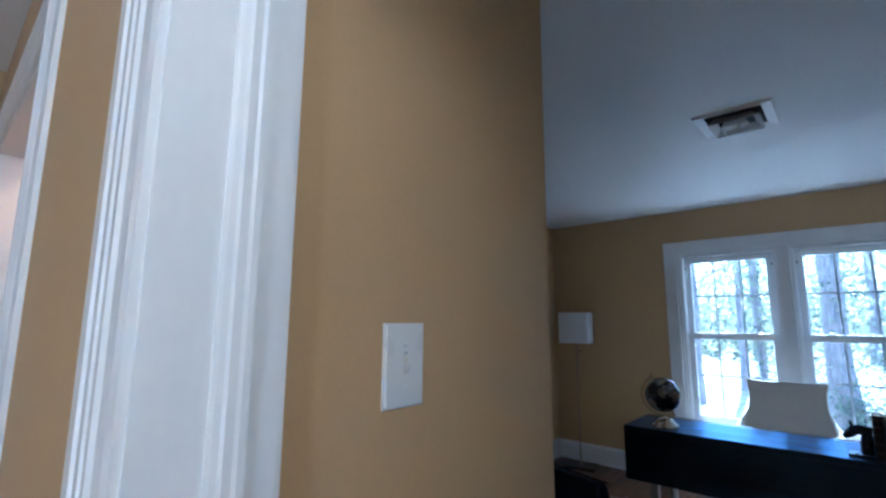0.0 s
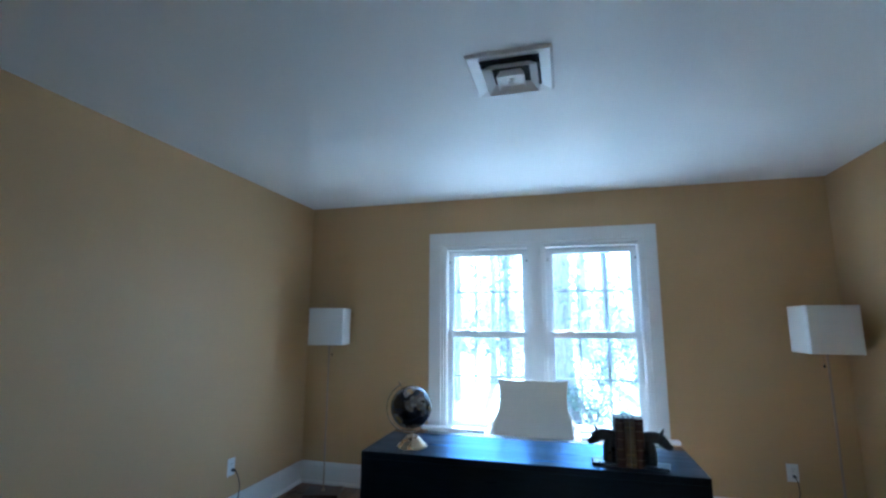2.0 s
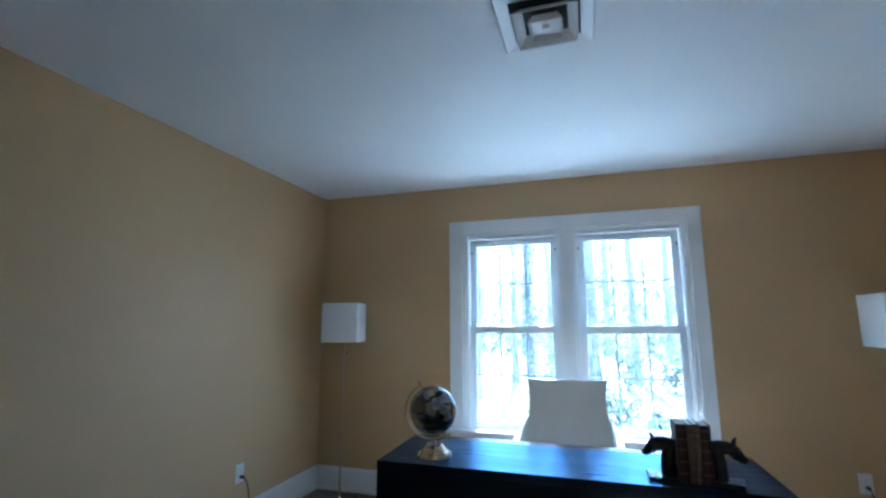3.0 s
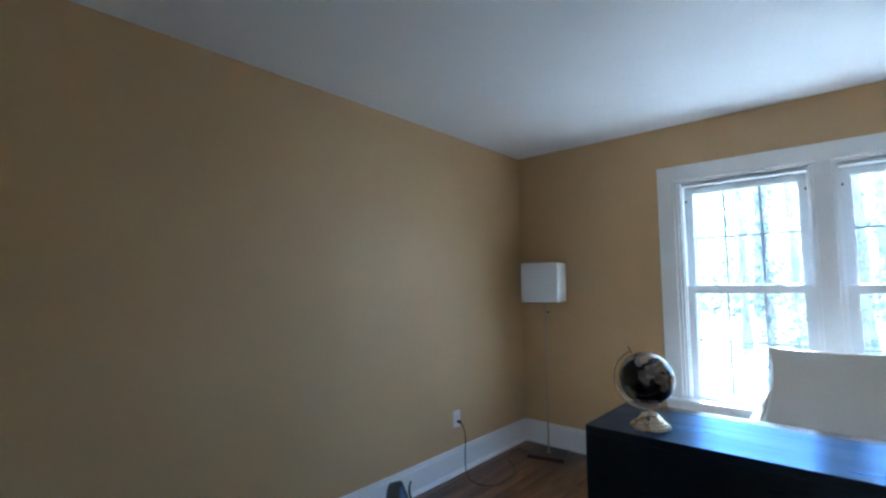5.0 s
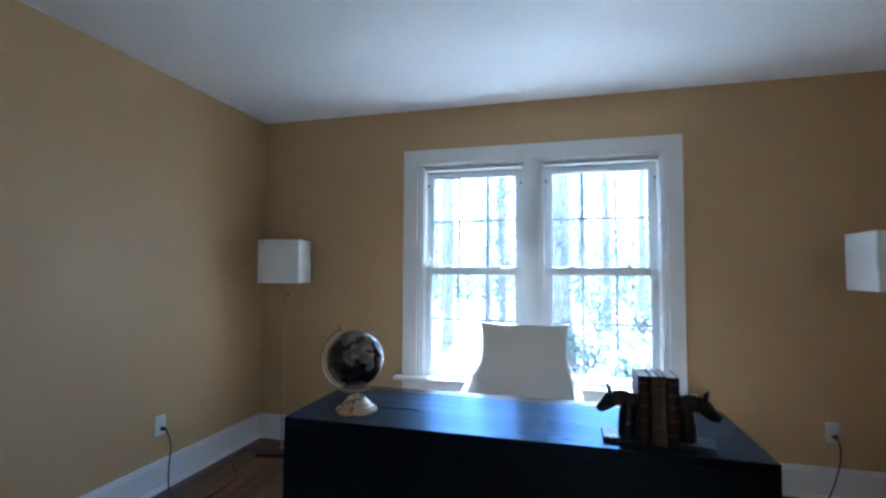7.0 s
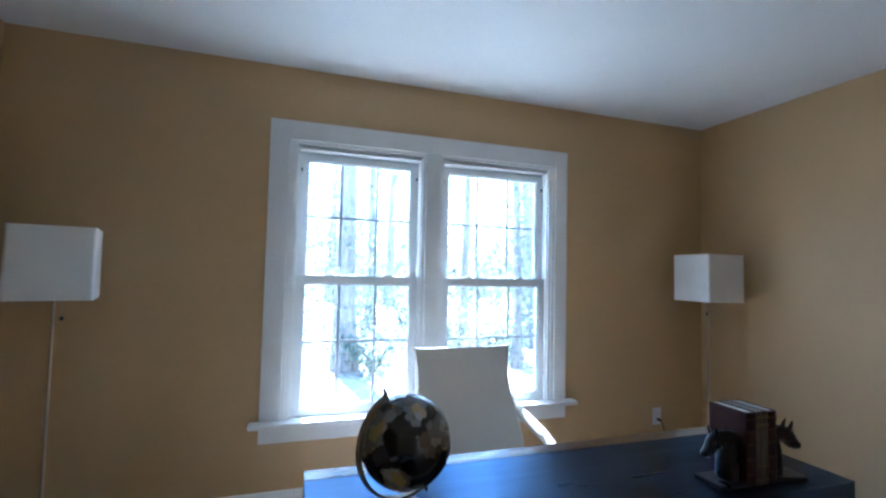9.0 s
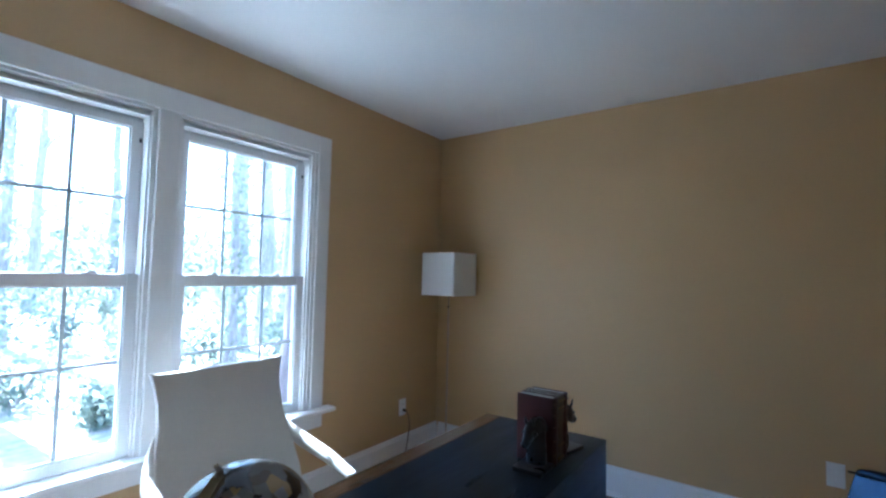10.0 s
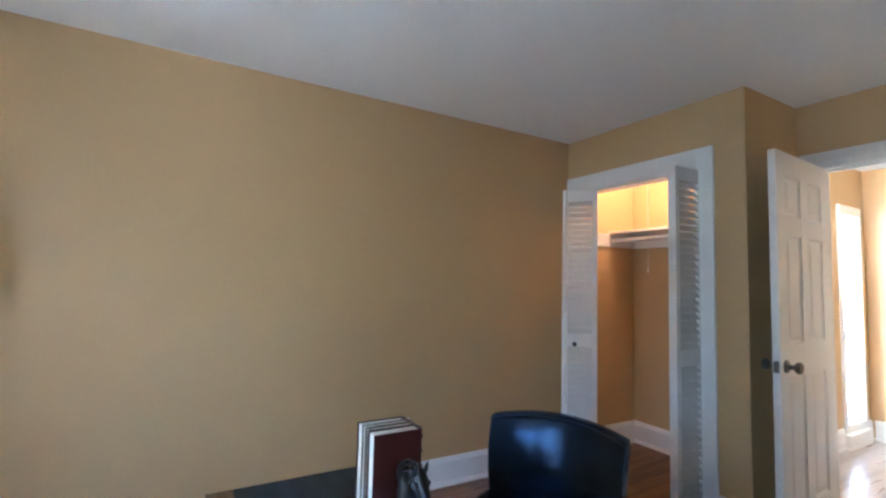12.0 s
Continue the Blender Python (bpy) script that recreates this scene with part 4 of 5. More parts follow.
def bookend(x, side):
    """Horse head facing outwards (side -1 or +1) on a flat plate; the plain face touches the books."""
    B = thing("bookend", (x, BY0 + 0.042, DT), "black metal horse head bookend on a flat plate", "bookend", "pair of horse bookends", rz=-13 if side > 0 else 0)
    bm = bm_new()
    soft_box(bm, min(0, side * 0.098), max(0, side * 0.098), -0.045, 0.045, 0, 0.013, r=0.003)
    part("plate", bm, M["horse"], B)
    bm = bm_new()
    P = lambda u, z, y=0.0: (side * u, y, z)
    across = (0, 1, 0)
    # chest and neck
    tube(bm, [P(0.0255, 0.012), P(0.0262, 0.030), P(0.0258, 0.052), P(0.0245, 0.075), P(0.0225, 0.095), P(0.021, 0.114), P(0.020, 0.128), P(0.020, 0.137)],
         [(0.0255, 0.030), (0.0262, 0.031), (0.0258, 0.030), (0.0245, 0.028), (0.0225, 0.026), (0.0205, 0.023), (0.018, 0.018), (0.010, 0.009)], 18, up=across)
    # neck running out into cheek and muzzle
    tube(bm, [P(0.001, 0.112), P(0.018, 0.115), P(0.036, 0.119), P(0.052, 0.120), P(0.064, 0.118), P(0.074, 0.1135), P(0.083, 0.1065), P(0.092, 0.0985), P(0.100, 0.0915), P(0.106, 0.0865), P(0.111, 0.083), P(0.1135, 0.0815)],
         [(0.026, 0.024), (0.0265, 0.024), (0.0245, 0.0225), (0.0225, 0.020), (0.0225, 0.018), (0.0225, 0.0175), (0.0185, 0.0150), (0.0145, 0.0118), (0.0120, 0.0104), (0.0118, 0.0106), (0.0095, 0.0092), (0.004, 0.004)], 18, up=across)
    # jaw
    tube(bm, [P(0.066, 0.104), P(0.078, 0.096), P(0.090, 0.086), P(0.099, 0.079), P(0.103, 0.077)], [(0.012, 0.012), (0.0125, 0.012), (0.0085, 0.009), (0.0055, 0.0065), (0.003, 0.004)], 12, up=across)
    # mane in overlapping locks along the crest
    locks = [(0.002, 0.132), (0.013, 0.139), (0.025, 0.1425), (0.037, 0.1435), (0.049, 0.1430), (0.060, 0.1415), (0.070, 0.1385)]
    for k, (u, z) in enumerate(locks):
        for q in (-1, 0, 1):
            tube(bm, [P(u, z - 0.003, q * 0.004), P(u - 0.004, z - 0.010, q * 0.014), P(u - 0.009, z - 0.026, q * 0.0215), P(u - 0.010, z - 0.038, q * 0.0245)],
                 [(0.0062, 0.005), (0.0060, 0.004), (0.0042, 0.003), (0.001, 0.001)], 8, up=across)
    tube(bm, [P(0.068, 0.1375), P(0.078, 0.1325), P(0.088, 0.124)], [(0.005, 0.006), (0.004, 0.005), (0.001, 0.0015)], 8, up=across)
    for s in (-1, 1):
        tube(bm, [P(0.071, 0.132, s * 0.010), P(0.075, 0.142, s * 0.0125), P(0.0795, 0.152, s * 0.0125), P(0.0835, 0.160, s * 0.0115)], [(0.0065, 0.004), (0.0068, 0.0035), (0.0042, 0.0022), (0.0006, 0.0006)], 10, up=across)
        # eye under its brow, nostril, cheek
        tube(bm, [P(0.080, 0.119, s * 0.0125), P(0.086, 0.1165, s * 0.0155), P(0.091, 0.112, s * 0.0128)], [(0.0022, 0.003), (0.0032, 0.0032), (0.0015, 0.002)], 8, up=across)
        bmesh.ops.create_uvsphere(bm, u_segments=10, v_segments=8, radius=0.0032, matrix=Matrix.Translation(P(0.0855, 0.1125, s * 0.0138)))
        bmesh.ops.create_uvsphere(bm, u_segments=12, v_segments=8, radius=0.013, matrix=Matrix.Translation(P(0.069, 0.110, s * 0.0075)) @ Matrix.Diagonal((1, 1, 1.05, 1)))
        bmesh.ops.create_uvsphere(bm, u_segments=8, v_segments=6, radius=0.0042, matrix=Matrix.Translation(P(0.1065, 0.0885, s * 0.0082)))
    part("horse_head", bm, M["horse"], B, smooth=True)
    return B


bookend(BX0 - 0.0005, -1)
bookend(BX0 + 0.114, 1)


# cream desk chair
def cream_chair(x, y):
    C = thing("desk_chair", (x, y, 0), "cream leather desk chair with tall flared back behind the desk", "chair")
    bm = bm_new()
    prof = [(0.44, 0.250, 0.02), (0.52, 0.262, 0.045), (0.60, 0.264, 0.075), (0.68, 0.252, 0.105), (0.76, 0.236, 0.13), (0.84, 0.224, 0.15), (0.91, 0.222, 0.167), (0.96, 0.230, 0.178), (0.980, 0.236, 0.182), (0.992, 0.243, 0.184)]
    nu = 14
    front, back = [], []
    for z, hw, yy in prof:
        fr, bk = [], []
        for k in range(nu + 1):
            u = -1 + 2 * k / nu
            zz = z + (0.019 * (abs(u) ** 4) * (z - 0.95) / 0.042 if z > 0.95 else 0)
            cy = yy - 0.055 * abs(u) ** 2.2
            th = 0.055 * (1 - 0.55 * abs(u) ** 6)
            fr.append(bm.verts.new((u * hw, cy, zz)))
            bk.append(bm.verts.new((u * hw, cy + th, zz - (0.006 if z > 0.98 else 0))))
        front.append(fr)
        back.append(bk)
    for rows in (front, back):
        for a, b in zip(rows, rows[1:]):
            for k in range(nu):
                bm.faces.new((a[k], a[k + 1], b[k + 1], b[k]))
    for k in range(nu):
        bm.faces.new((front[-1][k], front[-1][k + 1], back[-1][k + 1], back[-1][k]))
        bm.faces.new((front[0][k], front[0][k + 1], back[0][k + 1], back[0][k]))
    for a, b, c, d in zip(front, front[1:], back, back[1:]):
        bm.faces.new((a[0], b[0], d[0], c[0]))
        bm.faces.new((a[-1], b[-1], d[-1], c[-1]))
    back_ob = part("backrest", bm, M["cream"], C, smooth=True)
    bv = back_ob.modifiers.new("round", "BEVEL")
    bv.width, bv.segments, bv.limit_method, bv.angle_limit = 0.008, 3, "ANGLE", radians(50)
    bm = bm_new()
    for s in (-1, 1):
        bm = bm_new()
        tube(bm, [(s * 0.216, 0.125, 0.80), (s * 0.232, 0.118, 0.76), (s * 0.250, 0.095, 0.725), (s * 0.275, 0.03, 0.69), (s * 0.285, -0.12, 0.655), (s * 0.285, -0.24, 0.62), (s * 0.275, -0.26, 0.45)], [(0.010, 0.014), (0.013, 0.022), (0.016, 0.028), (0.019, 0.030), (0.020, 0.026), (0.020, 0.024), (0.018, 0.022)], 12)
        part("armrest", bm, M["cream"], C, "sloping cream leather armrest", smooth=True)
    boxes("seat", [(-0.265, 0.265, -0.40, 0.075, 0.405, 0.495)], M["cream"], C, soft=0.025)
    bm = bm_new()
    lathe(bm, [(0, 0.12), (0.035, 0.12), (0.035, 0.28), (0.022, 0.281), (0.022, 0.40), (0, 0.40)], 20, center=(0, -0.15))
    part("pedestal", bm, M["steel"], C, smooth=True)
    for k in range(5):
        a = 2 * math.pi * k / 5 + 0.3
        bm = bm_new()
        ex, ey = 0.28 * math.cos(a), -0.15 + 0.28 * math.sin(a)
        tube(bm, [(0.03 * math.cos(a), -0.15 + 0.03 * math.sin(a), 0.145), (ex, ey, 0.075)], [(0.02, 0.018), (0.014, 0.012)], 8)
        part("base_arm", bm, M["steel"], C, smooth=True)
        bm = bm_new()
        tube(bm, [(ex - 0.02 * math.sin(a), ey + 0.02 * math.cos(a), 0.03), (ex + 0.02 * math.sin(a), ey - 0.02 * math.cos(a), 0.03)], 0.03, 14)
        tube(bm, [(ex, ey, 0.05), (ex, ey, 0.08)], 0.008, 8)
        part("caster", bm, M["dark"], C, smooth=True)


cream_chair(-0.376, 4.085)


# black leather guest chairs
def guest_chair(x, y, rz, label):
    C = thing("guest_chair", (x, y, 0), label, "chair", "guest chairs before the desk", rz=rz)
    bm = bm_new()
    prof = [(0.40 + 0.335 * k / 12, 0.255 + 0.042 * (k / 12) ** 0.6 - 0.004 * (k / 12) ** 6, -0.042 * k / 12) for k in range(13)]
    nu = 26
    front, back = [], []
    for z, hw, lean in prof:
        fr, bk = [], []
        for k in range(nu + 1):
            u = -1 + 2 * k / nu
            cy = -0.305 + lean + 0.085 * u * u
            top = 0.028 * (1 - u * u) * max(0, (z - 0.6) / 0.135)
            v = (z - 0.40) / 0.335
            pad = (0.022 * math.sin(math.pi * min(1, v * 0.9 + 0.08)) + 0.012 - 0.030 * v ** 3) * (1 - 0.35 * u ** 4)
            fr.append(bm.verts.new((u * hw, cy + 0.022 + pad, z + top)))
            bk.append(bm.verts.new((u * hw, cy - 0.034 - 0.05 * (1 - v), z + top)))
        front.append(fr)
        back.append(bk)
    for rows in (front, back):
        for a, b in zip(rows, rows[1:]):
            for k in range(nu):
                bm.faces.new((a[k], a[k + 1], b[k + 1], b[k]))
    for k in range(nu):
        bm.faces.new((front[-1][k], front[-1][k + 1], back[-1][k + 1], back[-1][k]))
        bm.faces.new((front[0][k], front[0][k + 1], back[0][k + 1], back[0][k]))
    for a, b, c, d in zip(front, front[1:], back, back[1:]):
        bm.faces.new((a[0], b[0], d[0], c[0]))
        bm.faces.new((a[-1], b[-1], d[-1], c[-1]))
    ob = part("backrest", bm, M["leather"], C, smooth=True)
    bv = ob.modifiers.new("round", "BEVEL")
    bv.width, bv.segments, bv.limit_method, bv.angle_limit = 0.008, 3, "ANGLE", radians(50)
    # piping round the front face of the back
    loop = [(u * 0.284, -0.305 - 0.037 + 0.085 * u * u + 0.032, 0.707 + 0.028 * (1 - u * u) + 0.018) for u in (k / 7 for k in range(-7, 8))]
    bm = bm_new()
    tube(bm, loop, 0.0035, 6)
    part("piping", bm, M["leather"], C, smooth=True)
    boxes("seat", [(-0.262, 0.262, -0.255, 0.24, 0.34, 0.455)], M["leather"], C, soft=0.022)
    for sx in (-1, 1):
        for sy in (-0.22, 0.2):
            bm = bm_new()
            v = box(bm, sx * 0.225 - 0.02, sx * 0.225 + 0.02, sy - 0.02, sy + 0.02, 0, 0.345)
            for q in v:
                if q.co.z < 0.1:
                    q.co.x = sx * 0.225 + (q.co.x - sx * 0.225) * 0.65 + sx * 0.01
                    q.co.y = sy + (q.co.y - sy) * 0.65 + (0.02 if sy > 0 else -0.03)
            part("leg", bm, M["blackwood"], C, "tapered black wooden leg")
    return C


guest_chair(0.423, 2.492, 25, "low black leather guest chair with curved glossy back beside the desk")
guest_chair(-1.02, 2.47, -20, "low black leather guest chair with curved back near the plain wall")


# shag rug
def shag_rug(x0, x1, y0, y1):
    rug = thing("rug", ((x0 + x1) / 2, (y0 + y1) / 2, 0), "fluffy white shag rug under the desk", "rug")
    rng = random.Random(5)
    w, d = (x1 - x0) / 2, (y1 - y0) / 2
    bm = bm_new()
    outline = []
    for k in range(90):
        a = 2 * math.pi * k / 90
        c, s = math.cos(a), math.sin(a)
        r = 1 / (abs(c) ** 6 + abs(s) ** 6) ** (1 / 6)
        j = 1 + rng.uniform(-0.012, 0.012)
        outline.append((w * c * r * j, d * s * r * j))
    lo = [bm.verts.new((px, py, 0)) for px, py in outline]
    hi = [bm.verts.new((px * 0.995, py * 0.995, 0.018)) for px, py in outline]
    for k in range(90):
        bm.faces.new((lo[k], lo[(k + 1) % 90], hi[(k + 1) % 90], hi[k]))
    bm.faces.new(hi)
    part("rug_base", bm, M["rug"], rug)
    verts, faces = [], []
    for k in range(26000):
        a, rr = rng.random(), rng.random()
        px, py = rng.uniform(-w, w) * 1.005, rng.uniform(-d, d) * 1.005
        q = (abs(px / w) ** 6 + abs(py / d) ** 6)
        if q > 1.04:
            continue
        ang, h = rng.uniform(0, 6.283), rng.uniform(0.022, 0.042)
        lx, ly = rng.gauss(0, 0.016), rng.gauss(0, 0.016)
        if q > 0.75:
            lx += 0.02 * px / w
            ly += 0.02 * py / d
        cx, cy = math.cos(ang) * 0.0035, math.sin(ang) * 0.0035
        i = len(verts)
        verts += [(px - cx, py - cy, 0.012), (px + cx, py + cy, 0.012), (px + lx * 0.6 + cx, py + ly * 0.6 + cy, h), (px + lx * 1.4, py + ly * 1.4, h + 0.002)]
        faces += [(i, i + 1, i + 2), (i, i + 2, i + 3)]
    me = bpy.data.meshes.new("fibre_mat")
    me.from_pydata(verts, [], faces)
    me.materials.append(M["rug"])
    ob = part("fibre_mat", me, None, rug, "long tangled white fibres", kind="stuff")


shag_rug(-1.70, 1.0, 2.72, 3.99)


# closet: casing, bifold louvre doors, shelf and rod
def closet_casing():
    boxes("closet_casing", [(0.582, CX0, YC, YC + 0.018, 0, CZ + 0.115), (CX1, XE - 0.001, YC, YC + 0.018, 0, CZ + 0.115), (CX0, CX1, YC, YC + 0.018, CZ, CZ + 0.115)], M["trim"], kind="structure", label="flat white closet casing", soft=0.003)
    boxes("closet_jamb", [(CX0 - 0.001, CX0 + 0.012, YC - 0.112, YC + 0.002, 0, CZ), (CX1 - 0.012, CX1 + 0.001, YC - 0.112, YC + 0.002, 0, CZ), (CX0, CX1, YC - 0.112, YC + 0.002, CZ - 0.014, CZ + 0.001)], M["trim"], kind="structure")


closet_casing()
LW, LH, LT = 0.245, 2.01, 0.026


def louvre_leaf(door_ob, tilt):
    leaf = boxes("leaf", [(0, 0.036, 0, LT, 0, LH), (LW - 0.036, LW, 0, LT, 0, LH), (0.036, LW - 0.036, 0, LT, 0, 0.13), (0.036, LW - 0.036, 0, LT, 0.86, 0.95), (0.036, LW - 0.036, 0, LT, LH - 0.085, LH)], M["trim"], door_ob, soft=0.002)
    bm = bm_new()
    v = box(bm, 0.036, LW - 0.036, -0.0272, 0.0272, -0.0030, 0.0030)
    bmesh.ops.rotate(bm, verts=v, cent=(0, 0, 0), matrix=Matrix.Rotation(radians(tilt), 3, "X"))
    bmesh.ops.bevel(bm, geom=[e for e in bm.edges if abs(e.verts[0].co.x - e.verts[1].co.x) > 0.05], offset=0.0018, segments=1, affect="EDGES")
    me = mesh_of("slat", bm, M["trim"])
    for a, b in ((0.13, 0.86), (0.95, LH - 0.085)):
        n = round((b - a) / 0.043)
        for k in range(n):
            s = part("slat", me, None, leaf)
            s.location = (0, LT / 2, a + (b - a) * (k + 0.5) / n)
    return leaf


def bifold(pivot, hinge, track, label, knob, tilt=51):
    d = tagged(new("closet_door"), label, "closet door")
    for (ax, ay), (bx, by) in ((pivot, hinge), (hinge, track)):
        leaf = louvre_leaf(d, tilt)
        ang = math.degrees(math.atan2(by - ay, bx - ax))
        leaf.matrix_basis = pose(ax, ay, 0.02, 0, 0, ang)
    if knob:
        bm = bm_new()
        lathe(bm, [(0, 0), (0.009, 0), (0.008, 0.010), (0.015, 0.016), (0.016, 0.022), (0.011, 0.028), (0, 0.029)], 18)
        bmesh.ops.transform(bm, matrix=pose(*knob), verts=bm.verts)
        part("knob", bm, M["dark"], d, "small round dark knob", smooth=True)
    return d


bifold((1.668, 0.955), (1.586, 1.172), (1.386, 0.978), "white louvred bifold closet door folded partly open", (1.528, 1.110, 0.895, 90, 0, 46.2 + 180))
bifold((0.690, 0.955), (0.698, 1.192), (0.738, 0.958), "white louvred bifold closet door folded open", None, tilt=-51)
shelf = thing("closet_shelf", (0, 0, 0), "white closet shelf with hanging rod", "shelf")
boxes("board", [(XA1 + 0.1, XE, 0.17, 0.50, 1.762, 1.78)], M["trim"], shelf, soft=0.002)
boxes("cleat", [(XE - 0.019, XE, 0.17, 0.66, 1.655, 1.7615)], M["trim"], shelf, soft=0.002)
boxes("cleat", [(XA1 + 0.13, XE - 0.0195, 0.17, 0.188, 1.655, 1.7615)], M["trim"], shelf, soft=0.002)
bm = bm_new()
tube(bm, [(XA1 + 0.1, 0.46, 1.705), (XE - 0.02, 0.46, 1.705)], 0.017, 18)
part("rod", bm, M["trim"], shelf, "round white closet rod", smooth=True)
cs = thing("pull_string", (0, 0, 0), "thin white pull string below the closet light", "pull string")
bm = bm_new()
tube(bm, [(1.27, 0.62, H - 0.002), (1.27, 0.62, 1.46)], 0.0016, 6)
part("string", bm, M["plate"], cs)
bm = bm_new()
lathe(bm, [(0, 1.43), (0.005, 1.432), (0.006, 1.45), (0.002, 1.462), (0, 1.462)], 10, center=(1.27, 0.62))
part("end_knob", bm, M["plate"], cs, smooth=True)
lampc = thing("closet_light", (1.30, 0.60, H), "small warm bulb on the closet ceiling", "ceiling light")
bm = bm_new()
lathe(bm, [(0, -0.001), (0.05, -0.001), (0.05, -0.015), (0.02, -0.02), (0, -0.02)], 20)
part("holder", bm, M["plate"], lampc, smooth=True)


# outdoors
GZ = -0.45
def ground_sheet():
    rng = random.Random(3)
    bm = bm_new()
    n, s = 60, 0
    grid = []
    for j in range(n + 1):
        row = []
        for i in range(n + 1):
            x = -1 + 2 * i / n
            y = -1 + 2 * j / n
            X = 400 * x * abs(x) ** 1.6
            Y = 400 * y * abs(y) ** 1.6 + 6
            z = GZ + 0.12 * noise.noise(Vector((X * 0.25, Y * 0.25, 0))) + (0.02 * max(0, Y - 8) if Y < 60 else 1.0)
            if Y < 5.2:
                z = GZ
            row.append(bm.verts.new((X, Y, z)))
        grid.append(row)
    for a, b in zip(grid, grid[1:]):
        for i in range(n):
            bm.faces.new((a[i], a[i + 1], b[i + 1], b[i]))
    return part("ground", bm, M["ground"], label="sunlit pale leaf-littered woodland ground", kind="structure")


ground_sheet()


def leaf_mesh(name, places, rng, small, large):
    """Four-cornered leaves, turned at random, one at each place."""
    verts, faces = [], []
    for p in places:
        q = rng.uniform(small, large)
        d1 = Vector((rng.uniform(-1, 1), rng.uniform(-1, 1), rng.uniform(-1, 1))).normalized() * q
        d2 = d1.cross(Vector((rng.uniform(-1, 1), rng.uniform(-1, 1), rng.uniform(-1, 1)))).normalized() * q * 0.6
        i = len(verts)
        verts += [p - d1, p + d2, p + d1, p - d2]
        faces.append((i, i + 1, i + 2, i + 3))
    me = bpy.data.meshes.new(name)
    me.from_pydata([tuple(v) for v in verts], [], faces)
    return me


def shrub(x, y, w, h, seed):
    rng = random.Random(seed)
    t = thing("shrub", (x, y, GZ + 0.02 * max(0, y - 8) - 0.05), "loose green shrub on the sunlit woodland ground", "shrub", "woodland shrubs")
    places = []
    bm = bm_new()
    for k in range(9):
        a = rng.uniform(0, 6.283)
        tip = Vector((math.cos(a) * w * rng.uniform(0.2, 0.9), math.sin(a) * w * rng.uniform(0.2, 0.9), h * rng.uniform(0.5, 1.0)))
        tube(bm, [(0, 0, 0), tip * 0.5 + Vector((0, 0, h * 0.1)), tip], [0.02, 0.012, 0.004], 5)
        for j in range(70):
            u = rng.uniform(0.25, 1.05)
            places.append(tip * u + Vector((rng.gauss(0, w * 0.17), rng.gauss(0, w * 0.17), rng.gauss(0, h * 0.09))))
    part("branches", bm, M["bark"], t)
    for p in places:
        p.z = max(p.z, 0.03)
    me = leaf_mesh("leaves", places, rng, 0.03, 0.065)
    me.materials.append(M["leaf"] if seed % 2 else M["leaf2"])
    part("leaves", me, None, t, "loose small green leaves", kind="stuff")
    return t


def tree(x, y, r, h, seed, label, crown_z=4.0, crown=3.0, leaves=2600, ivy=0):
    rng = random.Random(seed)
    t = thing("tree", (x, y, GZ - 0.1 + 0.02 * max(0, y - 8)), label, "tree")
    bm = bm_new()
    pts, rad = [], []
    px = py = 0.0
    for k in range(13):
        u = k / 12
        pts.append((px, py, u * h))
        flare = 1 + 0.5 * max(0, 1 - u * 12)
        rad.append(r * (1 - 0.75 * u) * flare * rng.uniform(0.94, 1.06))
        px += rng.uniform(-1, 1) * r * 0.35
        py += rng.uniform(-1, 1) * r * 0.35
    tube(bm, pts, rad, 14)
    tips = []
    for k in range(11):
        u = rng.uniform(crown_z / h, 0.97)
        i = min(11, int(u * 12))
        base = Vector(pts[i])
        a = rng.uniform(0, 6.283)
        ln = crown * rng.uniform(0.5, 1.0) * (1.15 - u * 0.6)
        p1 = base + Vector((math.cos(a) * ln * 0.5, math.sin(a) * ln * 0.5, ln * 0.25))
        p2 = base + Vector((math.cos(a) * ln, math.sin(a) * ln, ln * rng.uniform(0.2, 0.7)))
        tube(bm, [base, p1, p2], [rad[i] * 0.35, rad[i] * 0.2, 0.012], 6)
        tips += [p1, p2, (p1 + p2) / 2]
    part("trunk", bm, M["bark_dark"] if y < 9 and r > 0.15 else M["bark"], t, smooth=True)
    if ivy:
        me = leaf_mesh("ivy", [Vector((rng.gauss(0, r * 1.5), rng.gauss(0, r * 1.5), 0)) + Vector(pts[min(11, int(u * 12))]) * 1.0 + Vector((0, 0, rng.uniform(0, h / 12))) for u in (rng.random() * 0.8 for k in range(ivy))], rng, 0.03, 0.06)
        me.materials.append(M["leaf"])
        part("ivy", me, None, t, "climbing leaves around the trunk", kind="stuff")
    verts, faces = [], []
    for k in range(leaves):
        c = rng.choice(tips)
        s = crown * 0.26
        p = c + Vector((rng.gauss(0, s), rng.gauss(0, s), rng.gauss(0, s * 0.7)))
        q = rng.uniform(0.022, 0.05)
        d1 = Vector((rng.uniform(-1, 1), rng.uniform(-1, 1), rng.uniform(-1, 1))).normalized() * q
        d2 = d1.cross(Vector((rng.uniform(-1, 1), rng.uniform(-1, 1), rng.uniform(-1, 1)))).normalized() * q * 0.5
        i = len(verts)
        verts += [p - d1, p + d2, p + d1, p - d2]
        faces.append((i, i + 1, i + 2, i + 3))
    me = bpy.data.meshes.new("crown")
    me.from_pydata([tuple(v) for v in verts], [], faces)
    me.materials.append(M["leaf"] if seed % 2 else M["leaf2"])
    part("crown", me, None, t, "loose crown of small green leaves", kind="stuff")
    return t


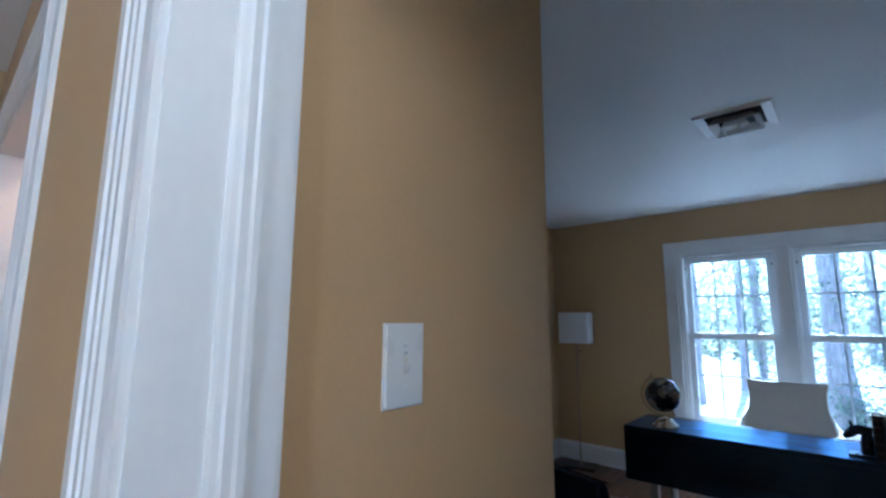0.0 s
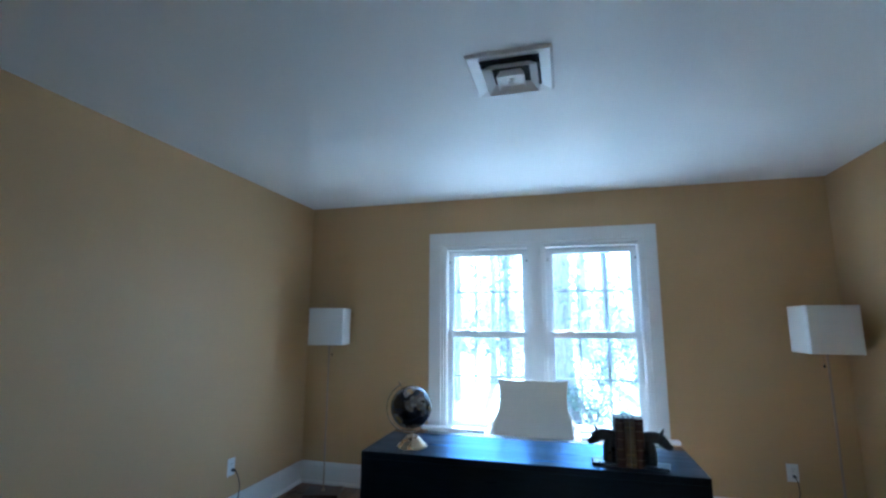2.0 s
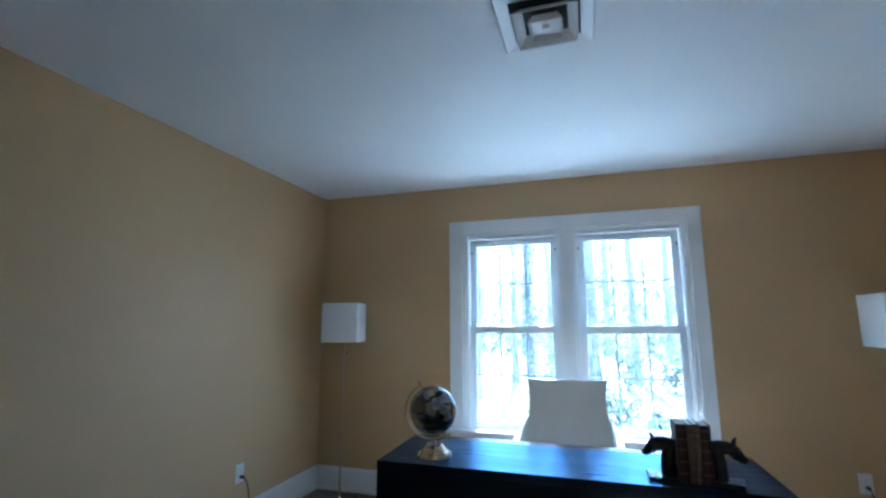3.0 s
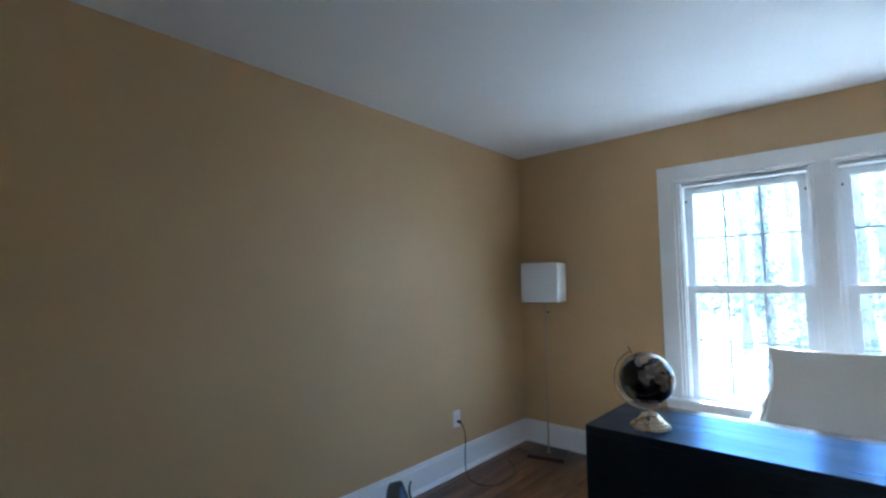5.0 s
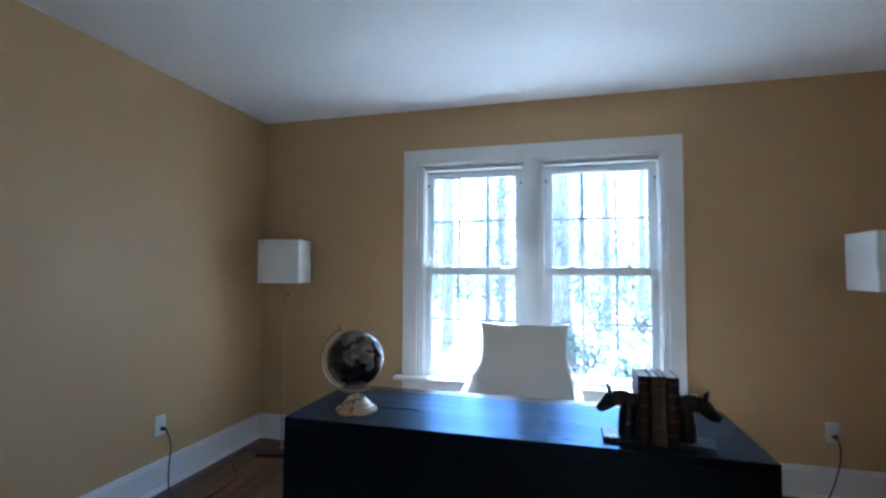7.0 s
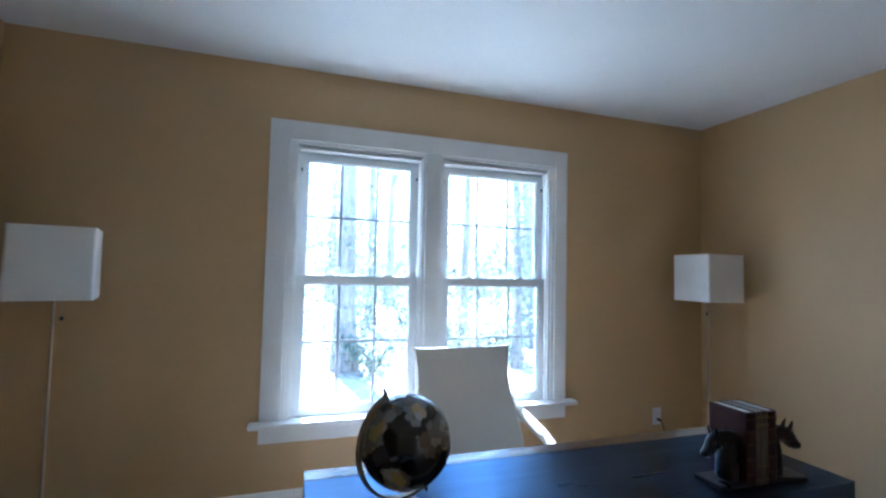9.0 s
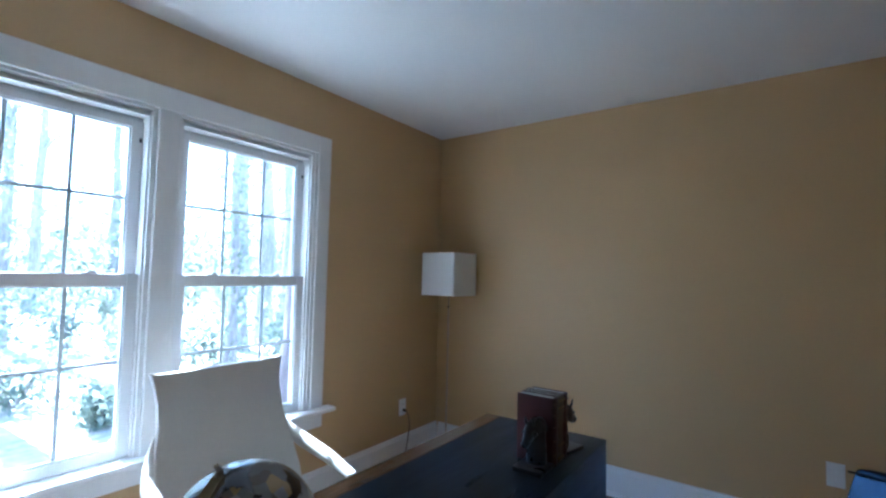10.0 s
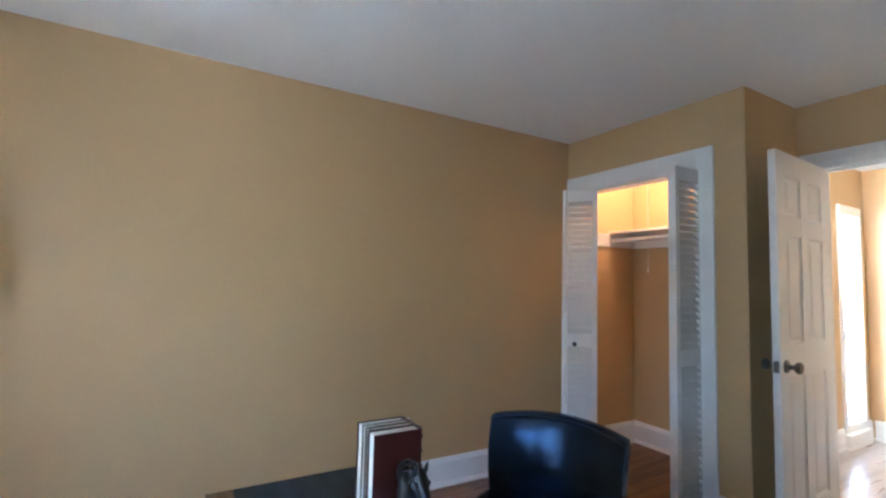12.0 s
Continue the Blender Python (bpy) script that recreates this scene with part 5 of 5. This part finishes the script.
SUNLIT = "tall grey-barked woodland tree with thin green crown"
for k, (x, y, r, h) in enumerate([(-2.75, 12.0, 0.11, 11), (-0.18, 10.5, 0.19, 14), (4.3, 12.0, 0.15, 13), (2.75, 8.0, 0.24, 12), (-1.25, 10.2, 0.07, 10), (2.9, 9.9, 0.09, 10), (-2.2, 14.5, 0.09, 11), (1.0, 15.0, 0.12, 12), (5.3, 12.6, 0.2, 13), (3.4, 14.0, 0.12, 12), (-5.6, 13.0, 0.2, 13), (-4.6, 19.0, 0.16, 12),
                                  (-1.7, 22.0, 0.16, 13), (7.5, 15.0, 0.22, 13), (-8.5, 16.0, 0.22, 14), (0.6, 24.0, 0.2, 14), (3.0, 22.0, 0.18, 13), (-3.2, 25.0, 0.2, 14), (6.0, 24.0, 0.2, 13),
                                  (9.5, 21.0, 0.2, 14), (-7.0, 26.0, 0.22, 14), (12.5, 17.0, 0.2, 13), (10.0, 12.0, 0.22, 12), (-11.0, 22.0, 0.22, 13), (14.5, 25.0, 0.2, 14)]):
    tree(x, y, r, h, 40 + k, SUNLIT, crown_z=h * 0.3, crown=2.6, leaves=3600, ivy={1: 2200, 2: 1200, 4: 1800, 5: 1800, 7: 900}.get(k, 0))
rng = random.Random(21)
for k in range(20):
    sy = rng.uniform(9.0, 19.0)
    shrub(rng.uniform(-0.62, 0.75) * (sy - 1.0), sy, rng.uniform(0.5, 1.1), rng.uniform(0.7, 2.0), 300 + k)
for k, (sx, sy, w, h) in enumerate([(0.75, 8.8, 0.5, 0.55), (1.9, 10.2, 0.6, 0.6), (3.5, 8.9, 0.6, 1.1)]):
    shrub(sx, sy, w, h, 400 + k)


def far_woods():
    """Low bushes and the mass of woods behind the trees."""
    rng = random.Random(9)
    places = []
    for k in range(90000):
        a = rng.uniform(-1.05, 1.05)
        d = rng.uniform(19, 60)
        clump = math.sin(a * 23) + math.sin(a * 41 + 1) + 1.2 * math.sin(d * 0.4 + a * 9)
        low = abs(rng.gauss(0, 0.45)) * (1.6 + 1.2 * max(0, clump) + d * 0.10)
        high = rng.uniform(0, 1) ** 0.8 * (5.5 + 1.6 * clump + d * 0.10) if k % 6 == 0 else low
        places.append(Vector((math.sin(a) * d, math.cos(a) * d + 4, GZ + 0.02 * (d - 8) + high)))
    me = leaf_mesh("far_woods", places, rng, 0.08, 0.22)
    me.materials.append(M["leaf"])
    part("far_woods", me, None, label="low woodland undergrowth in the distance", kind="stuff")


far_woods()


# floor boards, last
def floor_boards(x0, x1, y0, y1, w, mat, seed, parent_name, label, split=None):
    F = tagged(new(parent_name), label, kind="structure")
    rng = random.Random(seed)
    lengths = (0.75, 1.0, 1.3, 1.65)
    meshes = {}

    def board(ln, ww):
        key = (round(ln, 2), round(ww, 3))
        if key not in meshes:
            bm = bm_new()
            b, t = 0.0012, 0.012
            lo = [bm.verts.new(p) for p in ((0, 0, -t), (ww, 0, -t), (ww, ln, -t), (0, ln, -t))]
            m = [bm.verts.new(p) for p in ((0, 0, -b), (ww, 0, -b), (ww, ln, -b), (0, ln, -b))]
            hi = [bm.verts.new(p) for p in ((b, b, 0), (ww - b, b, 0), (ww - b, ln - b, 0), (b, ln - b, 0))]
            for p, q in ((lo, m), (m, hi)):
                for k in range(4):
                    bm.faces.new((p[k], p[(k + 1) % 4], q[(k + 1) % 4], q[k]))
            bm.faces.new(hi)
            meshes[key] = mesh_of("floor_board", bm, mat)
        return meshes[key]

    n = int(math.ceil((x1 - x0) / w))
    for i in range(n):
        x = x0 + i * w
        y = y0 - rng.uniform(0, 0.6)
        first = True
        while y < y1 - 0.02:
            ln = rng.choice(lengths)
            a, b = max(y, y0), min(y + ln, y1)
            if b - a > 0.02:
                ob = part("floor_board", board(round(b - a, 2), min(w, x1 - x) - 0.0006), None, F)
                ob.location = (x, a, 0)
            y += ln
    return F


floor_boards(XW, XE, YC, YN, 0.0826, M["floor"], 11, "floor", "dark stained oak strip floor with worn satin finish")
floor_boards(XA0 - 0.1, XE, 0.17, YC, 0.0826, M["floor"], 12, "floor", "dark stained oak strip floor in the entry and closet")
boxes("floor_hall", [(HX0, HX1 + 0.02, HY0, 0.17, -0.012, -0.001), (HX0, XA0 - 0.1, 0.17, YS, -0.012, -0.001)], M["floorx"], kind="structure", label="glossy hall floor with sunlight put into its pale colour")
